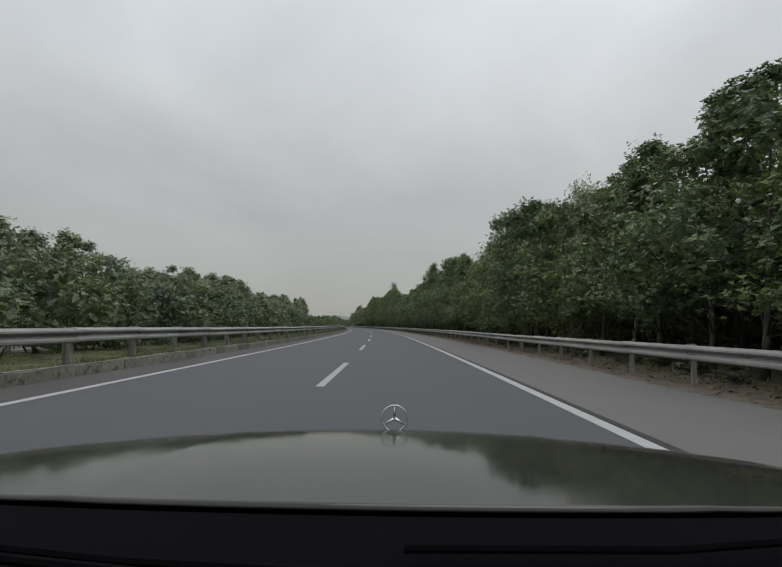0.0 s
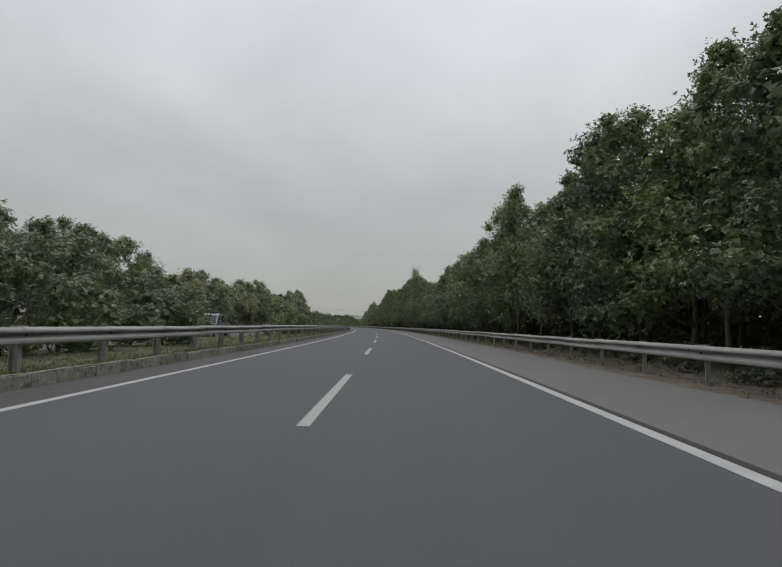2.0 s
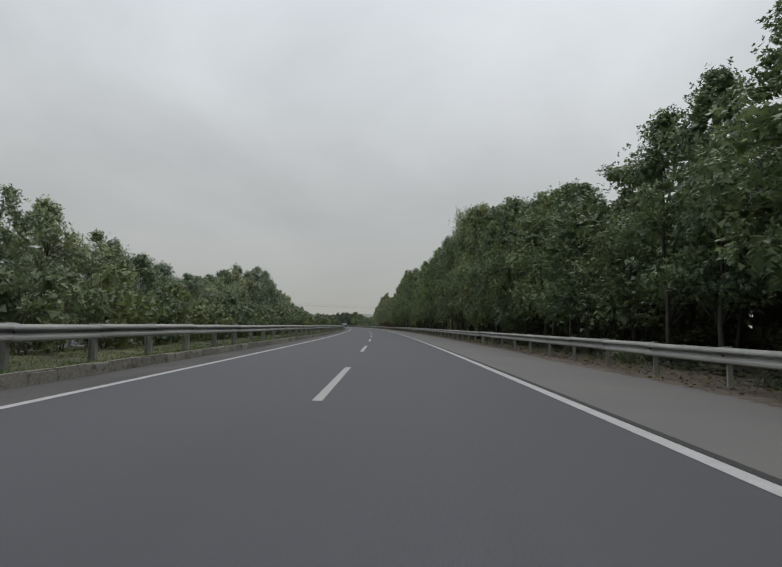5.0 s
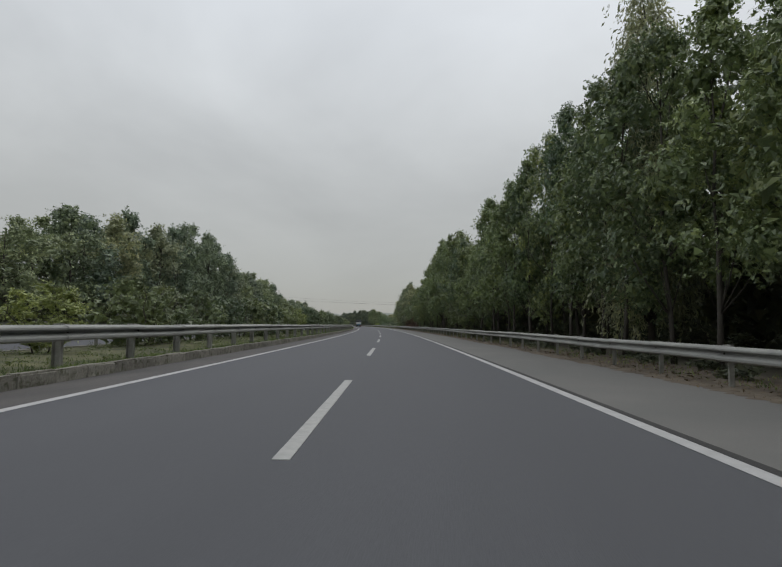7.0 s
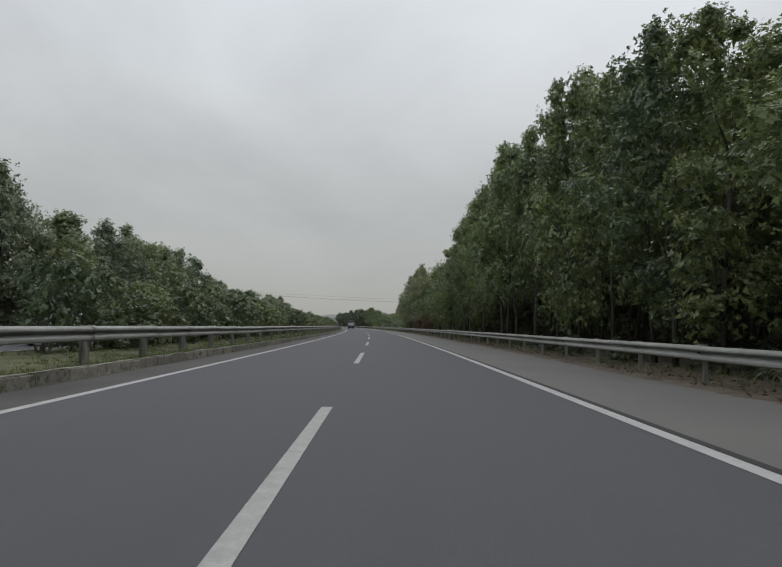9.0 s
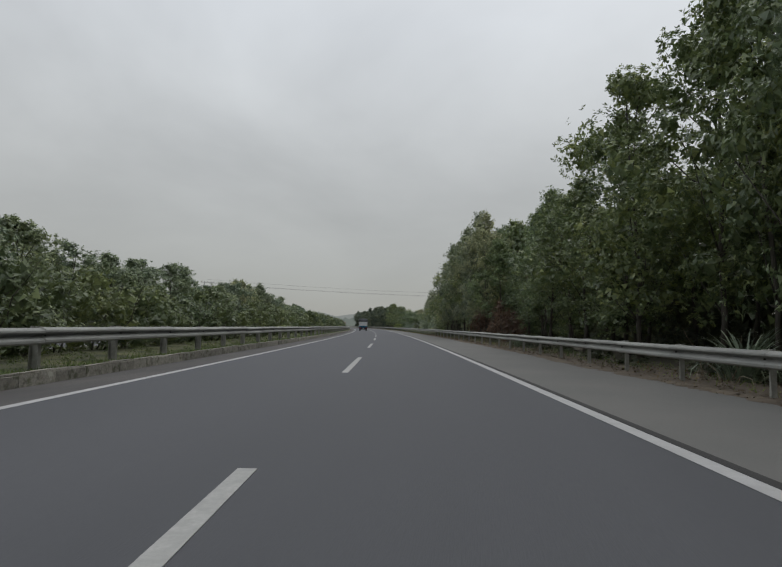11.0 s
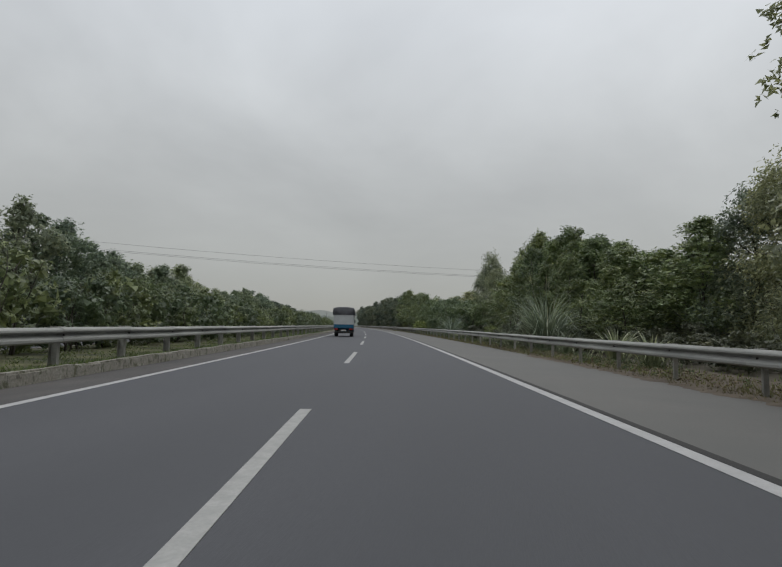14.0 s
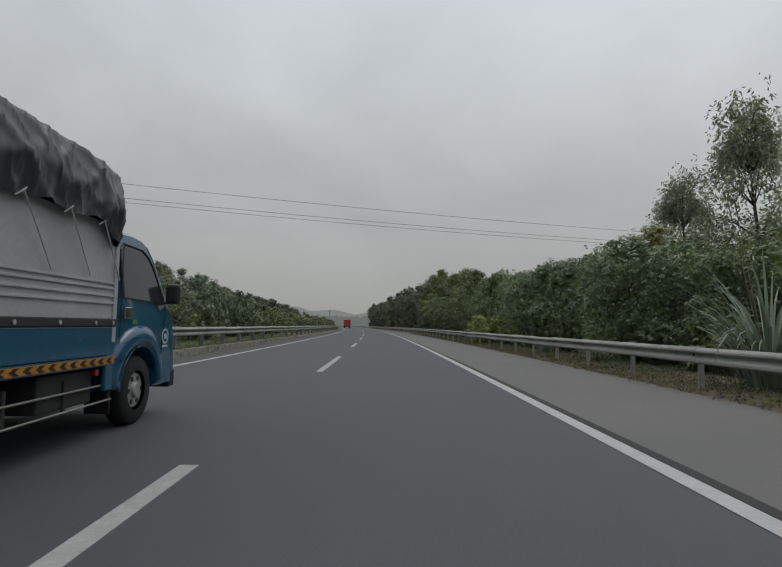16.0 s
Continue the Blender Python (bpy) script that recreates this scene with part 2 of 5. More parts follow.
def pipe(bm, points, radii, sides=7):
    """A tapered tube through points."""
    points = [Vector(p) for p in points]
    rows = []
    for i, p in enumerate(points):
        d = (points[min(i + 1, len(points) - 1)] - points[max(i - 1, 0)]).normalized()
        q = d.to_track_quat("Z", "Y")
        r = radii[i] if isinstance(radii, (list, tuple)) else radii
        rows.append([bm.verts.new(p + q @ Vector((r * math.cos(2 * math.pi * k / sides), r * math.sin(2 * math.pi * k / sides), 0))) for k in range(sides)])
    for a, b in zip(rows, rows[1:]):
        for k in range(sides):
            bm.faces.new([a[k], a[(k + 1) % sides], b[(k + 1) % sides], b[k]])
    bm.faces.new(rows[0][::-1])
    bm.faces.new(rows[-1])
    return bm


def loft(bm, sections, closed=True, caps=True):
    """Joins sections of equal length, each a list of places."""
    rows = [[bm.verts.new(p) for p in s] for s in sections]
    n = len(rows[0])
    for a, b in zip(rows, rows[1:]):
        for k in range(n if closed else n - 1):
            bm.faces.new([a[k], a[(k + 1) % n], b[(k + 1) % n], b[k]])
    if caps and closed:
        bm.faces.new(rows[0][::-1])
        bm.faces.new(rows[-1])
    return bm


def thing(name, m, label, category, group="", kind=""):
    ob = new(name)
    ob.matrix_basis = m
    return tagged(ob, label, category, group, kind)


def sweep(name, s0, s1, step, section, mat, label="", category="", z_of=None):
    """A strip of the setting that follows the bend: section is a list of (x, z)."""
    n = int(round((s1 - s0) / step))
    verts = [road(s0 + (s1 - s0) * i / n, x, z) for i in range(n + 1) for x, z in section]
    k = len(section)
    faces = [(i * k + j, i * k + j + 1, (i + 1) * k + j + 1, (i + 1) * k + j) for i in range(n) for j in range(k - 1)]
    ob = new(name, mesh_of(name, verts, faces, mat))
    return tagged(ob, label, category, kind="structure")


# ---- the large structure ----
S0, S1 = -80.0, 1200.0

ground = new("ground", mesh_of("ground", [(-3500, -1500, -0.12), (3500, -1500, -0.12), (3500, 4500, -0.12), (-3500, 4500, -0.12)], [(0, 1, 2, 3)], M_FLOOR))
tagged(ground, "dark leafy soil of the woodland floor", "ground", kind="structure")
sweep("road", S0, S1, 4, [(-4.98, -0.4), (-4.98, 0), (3.83, 0), (3.83, -0.4)], M_ASPHALT, "grey asphalt carriageway of a two-lane motorway", "road")
sweep("road_edge", S0, S1, 4, [(3.83, -0.4), (3.83, 0.002), (3.955, 0.002), (3.955, -0.4)], M_ASPHALT_DARK, "dark worn strip of asphalt beside the edge line", "road")
sweep("shoulder", S0, S1, 4, [(3.955, -0.4), (3.955, 0.0), (7.05, -0.02), (7.12, -0.4)], M_SHOULDER, "pale grey paved hard shoulder", "road")
sweep("verge", S0, S1, 2, [(6.95, -0.03), (7.3, 0.0), (7.9, -0.03), (9.0, -0.06), (10.5, -0.09), (10.5, -0.4)], M_SOIL, "brown soil verge under the guardrail", "ground")
rng = random.Random(14)
dirt, faces = [], []
for i in range(0, 2720):
    s = -20 + i * 0.14
    reach = 6.86 + 0.16 * math.sin(s * 0.37) * math.sin(s * 0.113 + 1) + 0.05 * math.sin(s * 2.3) + rng.uniform(-0.12, 0.12)
    dirt += [road(s, reach, -0.0165), road(s, (reach + 7.36) / 2, 0.006 + rng.uniform(0, 0.012)), road(s, 7.36, 0.004 + rng.uniform(0, 0.012))]
    if i:
        k = 3 * i
        faces += [(k - 3, k - 2, k + 1, k), (k - 2, k - 1, k + 2, k + 1)]
tagged(new("dirt_edge", mesh_of("dirt_edge", dirt, faces, M_SOIL)), "brown dirt spilling over the edge of the shoulder", "ground", kind="structure")
sweep("road_opposite", S0, S1, 4, [(-21.6, -0.4), (-21.6, 0), (-10.55, 0), (-10.55, -0.4)], M_ASPHALT, "grey asphalt of the opposite carriageway", "road")
sweep("median", S0, S1, 2, [(-10.35, -0.3), (-10.35, 0.14), (-9.2, 0.20), (-7.5, 0.24), (-6.0, 0.20), (-5.18, 0.155), (-5.18, -0.3)], M_TURF, "raised grass median strip between the carriageways", "ground")

sweep("gutter", S0, S1, 4, [(-4.975, 0.004), (-3.868, 0.004)], M_GUTTER, "dusty brownish strip of asphalt along the kerb", "road")
sweep("edge_line", S0, S1, 4, [(3.635, 0.005), (3.815, 0.005)], M_PAINT, "continuous white edge line", "road marking")
sweep("edge_line", S0, S1, 4, [(-3.865, 0.005), (-3.705, 0.005)], M_PAINT, "continuous white edge line by the median", "road marking")
sweep("edge_line", S0, S1, 4, [(-12.0, 0.005), (-11.85, 0.005)], M_PAINT, "white edge line of the opposite carriageway", "road marking")
sweep("edge_line", S0, S1, 4, [(-19.6, 0.005), (-19.4, 0.005)], M_PAINT, "white edge line of the opposite carriageway", "road marking")

dash_mesh = mesh_of("lane_dash", [(-0.075, -0.35, 0), (0.075, -0.35, 0), (0.075, 6, 0), (-0.075, 6, 0), (-0.075, -0.35, -0.02), (0.075, -0.35, -0.02), (0.075, 6, -0.02), (-0.075, 6, -0.02)],
                    [(0, 1, 2, 3), (0, 4, 5, 1), (2, 6, 7, 3), (1, 5, 6, 2), (3, 7, 4, 0)], M_DASH)
for k in range(-3, 46):
    s = 10.25 + 15 * k
    dash = new("lane_dash", dash_mesh)
    dash.matrix_basis = at_road(s, 0.0, 0.006)
    tagged(dash, "white painted lane dash on the asphalt", "road marking", "lane dashes", "structure")

# kerb of the median: stones a metre long, each a little out of line
kerb = thing("kerb", pose(0, 0, 0), "weathered concrete kerb stones along the median", "kerb", kind="structure")
STONES = []
for v in range(4):
    rng = random.Random(v)
    bm = bmesh.new()
    box(bm, -0.19, 0.0, 0.005, 0.993, -0.2, 0.235)
    top = [e for e in bm.edges if all(q.co.z > 0.1 for q in e.verts) and all(q.co.x > -0.05 for q in e.verts)]
    bmesh.ops.bevel(bm, geom=top, offset=0.03, segments=2, affect="EDGES")
    for q in bm.verts:
        if q.co.z > 0.1:
            q.co.z += rng.uniform(-0.012, 0.008)
            q.co.x += rng.uniform(-0.008, 0.008)
    STONES.append(bm)
stone_meshes = []
for bm in STONES:
    me = bpy.data.meshes.new("kerb_stone")
    bmesh.ops.recalc_face_normals(bm, faces=bm.faces)
    bm.to_mesh(me)
    bm.free()
    me.materials.append(M_KERB)
    stone_meshes.append(me)
rng = random.Random(5)


def joined_run(name, meshes, places, mat):
    """Many copies of some meshes as one mesh."""
    cos, faces = [], []
    for me, m in zip(meshes, places):
        base = len(cos)
        cos += [m @ v.co for v in me.vertices]
        faces += [tuple(base + i for i in p.vertices) for p in me.polygons]
    return mesh_of(name, cos, faces, mat)


near_kerb = list(range(3, 403))
for i, s in enumerate(near_kerb[:300]):
    ob = part("kerb_stone", stone_meshes[i % 4], M_KERB, kerb)
    ob.matrix_basis = at_road(s, -4.98 + rng.uniform(-0.012, 0.012), rng.uniform(-0.012, 0.008), rng.uniform(-0.5, 0.5))
rest = list(range(-60, 3)) + near_kerb[300:] + list(range(403, 700))
run = part("kerb_stones", joined_run("kerb_stones", [stone_meshes[i % 4] for i in range(len(rest))],
           [at_road(s, -4.98 + rng.uniform(-0.012, 0.012), rng.uniform(-0.012, 0.008), rng.uniform(-0.5, 0.5)) for s in rest], M_KERB), M_KERB, kerb)
tagged(run, kind="stuff")
sweep("kerb_opposite", S0, S1, 4, [(-10.55, -0.2), (-10.55, 0.17), (-10.35, 0.17), (-10.35, -0.2)], M_KERB, "concrete kerb of the opposite carriageway", "kerb")


# ---- guardrails ----


def beam_mesh(length):
    """A W-beam, its two ridges towards -x, 0.31 m deep, 4 mm thick."""
    profile = [(0.0, 0.0), (-0.018, 0.006), (-0.080, 0.022), (-0.094, 0.036), (-0.096, 0.076), (-0.084, 0.098), (0.012, 0.152), (0.034, 0.166),
               (0.034, 0.186), (0.010, 0.196), (-0.082, 0.214), (-0.096, 0.226), (-0.094, 0.254), (-0.078, 0.272), (-0.016, 0.304), (0.0, 0.31)]
    outer = [(x, z) for x, z in profile]
    inner = [(x + 0.005, z) for x, z in reversed(profile)]
    sec = outer + inner
    bm = bmesh.new()
    loft(bm, [[(x, 0, z) for x, z in sec], [(x - 0.006, length, z) for x, z in sec]])
    bmesh.ops.recalc_face_normals(bm, faces=bm.faces)
    me = bpy.data.meshes.new("beam")
    bm.to_mesh(me)
    bm.free()
    me.materials.append(M_GALV)
    return me


def post_mesh(foot, wide, deep):
    """A C-section post with its spacer block."""
    bm = bmesh.new()
    w, d = wide, deep
    sec = [(0.0, 0.0), (w, 0.0), (w, d), (w - 0.008, d), (w - 0.008, 0.008), (0.008, 0.008), (0.008, d), (0.0, d)]
    loft(bm, [[(x + 0.07, y - 0.03, foot) for x, y in sec], [(x + 0.07, y - 0.03, 0.335) for x, y in sec]])
    bmesh.ops.recalc_face_normals(bm, faces=bm.faces)
    me = bpy.data.meshes.new("post")
    bm.to_mesh(me)
    bm.free()
    me.materials.append(M_POST)
    return me


def small_mesh(name, bm, mat):
    bmesh.ops.recalc_face_normals(bm, faces=bm.faces)
    me = bpy.data.meshes.new(name)
    bm.to_mesh(me)
    bm.free()
    me.materials.append(mat)
    return me


BEAM = beam_mesh(3.2)
BLOCK = small_mesh("spacer", boxed(0.042, 0.07, -0.13, 0.13, 0.06, 0.326, 0.006), M_POST)
BOLT = small_mesh("bolt", disc(bmesh.new(), (-0.008, 0, 0.155), (1, 0, 0), 0.022, 0.02, 8), M_BOLT)


def guardrail(x, side, top, foot, span, s_from, count, extra, label):
    """side 1: its face towards -x; side -1: towards +x."""
    rail = thing("guardrail", pose(0, 0, 0), label, "guardrail", "motorway guardrails")
    rnd = random.Random(int(x * 10))
    POST = post_mesh(foot - (top - 0.31), 0.10 if side == 1 else 0.17, 0.05 if side == 1 else 0.10)

    def put(s, turn, dz):
        lift = 0.12 * max(0.0, 1 - s / 330) * min(1.0, max(0.0, (s - 45) / 35)) if x < 0 else 0.0
        m = at_road(s, x + rnd.uniform(-0.012, 0.012), top - 0.31 + dz + lift, turn)
        return m @ Matrix.Diagonal((side, 1, 1, 1)) if side == 1 else m @ pose(0, 0, 0, 0, 0, 180)

    far_m, far_b, far_p, far_pm = [], [], [], []
    dz = 0.0
    for i in range(count + extra):
        s = s_from + i * span
        dz = 0.7 * dz + rnd.uniform(-0.012, 0.012)
        m = put(s, rnd.uniform(-0.12, 0.12), dz)
        pm = put(s + (0.15 if side == 1 else -0.15), rnd.uniform(-2, 2), dz)
        if i < count:
            for name, me, mm in (("beam", BEAM, m), ("post", POST, pm), ("spacer", BLOCK, pm), ("bolt", BOLT, pm)):
                part(name, me, None, rail).matrix_basis = mm
        else:
            far_m.append(BEAM), far_b.append(m), far_p.append(POST), far_pm.append(pm)
    if far_m:
        tagged(part("beams", joined_run("beams", far_m, far_b, M_GALV), None, rail), kind="stuff")
        tagged(part("posts", joined_run("posts", far_p, far_pm, M_POST), None, rail), kind="stuff")
    return rail


guardrail(7.45, 1, 0.785, -0.35, 2.88, -5.95, 170, 110, "galvanised steel W-beam guardrail on posts beside the shoulder")
guardrail(-5.42, -1, 0.958, -0.05, 2.918, -5.61, 170, 110, "weathered galvanised W-beam guardrail on the grass median")
guardrail(-9.75, 1, 0.945, -0.05, 2.9, -4.6, 150, 60, "galvanised W-beam guardrail facing the opposite carriageway")


# ---- trees and shrubs ----
def unit(v):
    return v / (np.linalg.norm(v, axis=1)[:, None] + 1e-6)


def leaf_cloud(rng, centres, radii, sprigs, leaves, size, narrow, droop=0.0, kite=True, fill=24, fill_size=0.42):
    """Sprigs on the upper and outer skin of rounded lobes, each a rosette of slender leaves, over a loose inner mass of foliage."""
    centres, radii = np.asarray(centres), np.asarray(radii)
    away = unit((centres - np.array([0, 0, centres[:, 2].mean()])) * np.array([1, 1, 0.4]))
    n = len(centres) * sprigs
    c, r = np.repeat(centres, sprigs, axis=0), np.repeat(radii, sprigs)[:, None]
    d = unit(rng.normal(size=(n, 3)) + np.repeat(away, sprigs, axis=0) * 0.75 + np.array([0, 0, 0.65]))
    lump = 1 + 0.22 * np.sin(d[:, :1] * 5 + c[:, 2:] * 3) * np.sin(d[:, 1:2] * 5 + c[:, :1] * 5)
    stray = np.where(rng.uniform(size=(n, 1)) < 0.16, rng.uniform(1.0, 1.42, (n, 1)), 1.0)
    p = c + d * r * lump * stray * rng.uniform(0.62, 1.06, (n, 1)) * np.array([1, 1, 0.86])
    axis = unit(d + rng.normal(size=(n, 3)) * 0.3 + np.array([0, 0, 0.5 - droop]))
    u = unit(np.cross(axis, rng.normal(size=(n, 3))))
    v = np.cross(axis, u)
    m = n * leaves
    p, axis, u, v = (np.repeat(q, leaves, axis=0) for q in (p, axis, u, v))
    turn = np.tile(np.arange(leaves) * 2.399, n)[:, None] + rng.uniform(-0.5, 0.5, (m, 1))
    open_ = rng.uniform(0.8, 1.85, (m, 1))
    a = axis * np.cos(open_) + (u * np.cos(turn) + v * np.sin(turn)) * np.sin(open_)
    a[:, 2] -= droop * rng.uniform(0.5, 1.2, m)
    a = unit(a)
    w = unit(np.cross(a, axis + rng.normal(size=(m, 3)) * 0.3))
    L = size * rng.uniform(0.65, 1.25, (m, 1))
    W = L * narrow * rng.uniform(0.8, 1.2, (m, 1))
    p = p + axis * rng.uniform(-1.0, 0.3, (m, 1)) * size
    nf = len(centres) * fill
    cf, rf = np.repeat(centres, fill, axis=0), np.repeat(radii, fill)[:, None]
    df = unit(rng.normal(size=(nf, 3)))
    pf = cf + df * rf * rng.uniform(0.1, 0.72, (nf, 1))
    af = unit(np.cross(df + rng.normal(size=(nf, 3)) * 0.4, rng.normal(size=(nf, 3))))
    bf = unit(np.cross(af, df))
    Lf = fill_size * rng.uniform(0.6, 1.3, (nf, 1))
    if kite:
        nrm = np.cross(a, w)
        mid = p + a * L * 0.50 + nrm * W * 0.2
        q = np.stack([p, mid + w * W / 2, p + a * L, mid - w * W / 2], axis=1)
    else:
        q = np.stack([p + a * L * 0.35 + w * W * 0.62, p + a * L, p - w * W * 0.42], axis=1)
    f = np.stack([pf - bf * Lf * 0.4, pf + bf * Lf * 0.4, pf + af * Lf], axis=1)
    q = np.concatenate([q.reshape(-1, 3), f.reshape(-1, 3)])
    return q, np.arange(len(q)), 4 if kite else 3, nf


def crown_centres(rng, n, base, top, radius, shape, lean=(0, 0)):
    """Clump centres in a lobed crown between two heights, most of them near its skin."""
    lobes = rng.uniform(0.74, 1.16, 9)
    out = []
    if shape != "round":
        # a leading shoot, clothed to its tip
        for h in np.linspace(0.70, 1.0, 8):
            a, rr = rng.uniform(0, 2 * math.pi), radius * 0.42 * (1.06 - h) / 0.36 * rng.uniform(0.3, 1.2)
            out.append((rr * math.cos(a) + lean[0] * h, rr * math.sin(a) + lean[1] * h, base + (top - base) * h))
    while len(out) < n:
        h = rng.uniform(0, 1)
        a = rng.uniform(0, 2 * math.pi)
        if shape == "column":
            prof = (0.62 + 0.38 * math.sin(math.pi * min(1, h * 1.05) ** 0.8)) * (1 if h < 0.66 else max(0.12, 1 - ((h - 0.66) / 0.34) ** 1.5 * 0.88))
        elif shape == "round":
            prof = math.sqrt(max(0.02, 1 - (2 * h - 0.95) ** 2))
        else:
            prof = (0.55 + 0.65 * h) if h < 0.6 else max(0.16, 0.92 * math.sqrt(max(0.02, 1 - ((h - 0.6) / 0.42) ** 2)))
        lobe = lobes[int(a / (2 * math.pi) * 5) % 5] * lobes[5 + int(h * 3.99)]
        rr = radius * prof * lobe * math.sqrt(rng.uniform(0.3, 1))
        c = (rr * math.cos(a) + lean[0] * h, rr * math.sin(a) + lean[1] * h, base + (top - base) * h)
        # keep the lobes apart, so that each one reads as a clump of its own
        if len(out) > 3 and min((c[0] - o[0]) ** 2 + (c[1] - o[1]) ** 2 + (c[2] - o[2]) ** 2 for o in out) < (0.36 * radius * prof * rng.uniform(0.3, 1)) ** 2:
            continue
        out.append(c)
    return np.array(out)


def make_tree(name, seed, height, base, radius, shape, clumps, sprigs, leaves, size, narrow, leaf, label, trunk_r=0.11, droop=0.0, kite=True, clump_r=0.55, stems=1, fill=24, fill_size=0.42):
    rng = np.random.default_rng(seed)
    tree = thing(name, pose(0, 0, -500), label, "tree" if name != "shrub" else "shrub")
    cs = crown_centres(rng, clumps, base, height - clump_r * 0.6, radius, shape)
    bm = bmesh.new()
    tops = []
    for k in range(stems):
        off = rng.uniform(-0.5, 0.5, 2) * (0 if stems == 1 else 1)
        pts, x, y = [], off[0] * 0.4, off[1] * 0.4
        for i in range(7):
            h = (height * 0.9) * i / 6
            pts.append((x, y, h - 0.15))
            x += rng.uniform(-0.13, 0.13) + off[0] * 0.25
            y += rng.uniform(-0.13, 0.13) + off[1] * 0.25
        pipe(bm, pts, [trunk_r * (1.25 if i == 0 else 1) * (1 - 0.86 * i / 6) for i in range(7)], 7 if stems == 1 else 4)
        tops.append(pts)
    for k in range(0, len(cs), max(1, len(cs) // (12 if stems == 1 else 5))):
        c = Vector(cs[k])
        pts = tops[k % stems]
        i = max(1, min(5, int((c.z - 0.9) / (height * 0.9) * 6)))
        a = Vector(pts[i])
        mid = a.lerp(c, 0.5) + Vector((0, 0, -0.12))
        pipe(bm, [a, mid, c], [trunk_r * 0.32, trunk_r * 0.2, 0.012], 4 if stems == 1 else 3)
    part("trunk", bm, M_BARK, tree, smooth=True)
    co, loops, k, nf = leaf_cloud(rng, cs, clump_r * rng.uniform(0.55, 1.3, len(cs)) * np.where(cs[:, 2] > base + (height - base) * 0.72, 0.72, 1.0), sprigs, leaves, size, narrow, droop, kite, fill, fill_size)
    part("crown", polys("crown", co, loops, k, leaf, nf), None, tree)
    return tree


def make_gum(name, seed, height, base, radius, strands, per, leaf, label, trunk_r=0.12):
    """A willowy tree: rising limbs, and from them leafy strands that hang, in a ragged cone."""
    rng = np.random.default_rng(seed)
    tree = thing(name, pose(0, 0, -500), label, "tree")
    bm = bmesh.new()
    pts, x, y = [], 0.0, 0.0
    for i in range(9):
        pts.append((x, y, height * 0.97 * i / 8 - 0.15))
        x, y = x + rng.uniform(-0.1, 0.1), y + rng.uniform(-0.1, 0.1)
    pipe(bm, pts, [trunk_r * (1.2 if i == 0 else 1) * (1 - 0.93 * i / 8) for i in range(9)], 7)
    # limbs in uneven whorls; each carries its own bunch of strands
    n = 64
    h = base / height + (1 - base / height) * np.sort(rng.uniform(0, 1, n))
    f = (h - base / height) / (1 - base / height)
    around = np.arange(n) * 2.4 + rng.uniform(-0.6, 0.6, n)
    reach = radius * (0.16 + 0.84 * np.clip(1 - f, 0, 1) ** 0.62) * (0.75 + 0.25 * np.clip(f * 5, 0, 1)) * rng.uniform(0.55, 1.12, n)
    ends = np.stack([np.cos(around) * reach, np.sin(around) * reach, h * height * 0.97 + 0.12 * reach], axis=1)
    for k in range(n):
        i = max(1, min(8, int(h[k] * 8)))
        a, c = Vector(pts[i]) - Vector((0, 0, 0.25)), Vector(ends[k])
        pipe(bm, [a, a.lerp(c, 0.5) + Vector((0, 0, 0.22)), c], [trunk_r * 0.25, trunk_r * 0.15, 0.008], 4)
    part("trunk", bm, M_BARK, tree, smooth=True)
    pick = rng.integers(0, n, strands)
    along_limb = rng.uniform(0.15, 1.12, (strands, 1)) ** 0.7
    foot = np.stack([np.zeros(strands), np.zeros(strands), ends[pick, 2] - 0.2 * reach[pick]], axis=1)
    q = foot + (ends[pick] - foot) * along_limb + rng.normal(size=(strands, 3)) * np.array([0.24, 0.24, 0.28])
    drop = rng.uniform(0.35, 1.0, (strands, 1)) * (0.55 + 0.45 * np.clip(1.1 - f[pick], 0, 1))[:, None]
    m = strands * per
    g = np.tile(np.linspace(0, 1, per), strands)[:, None]
    out = unit(q * np.array([1, 1, 0]))
    line = np.repeat(out, per, axis=0) * 0.30 * np.sqrt(g) + np.array([0, 0, -1.0]) * g
    p = np.repeat(q, per, axis=0) + line * np.repeat(drop, per, axis=0) + rng.normal(size=(m, 3)) * 0.06
    a = unit(rng.normal(size=(m, 3)) * 0.55 + np.array([0, 0, -0.75]) + np.repeat(out, per, axis=0) * 0.25)
    w = unit(np.cross(a, rng.normal(size=(m, 3))))
    L = rng.uniform(0.12, 0.22, (m, 1))
    W = L * rng.uniform(0.26, 0.40, (m, 1))
    mid = p + a * L * 0.5 + np.cross(a, w) * W * 0.25
    v = np.stack([p, mid + w * W / 2, p + a * L, mid - w * W / 2], axis=1).reshape(-1, 3)
    part("crown", polys("crown", v, np.arange(len(v)), 4, leaf), None, tree)
    return tree


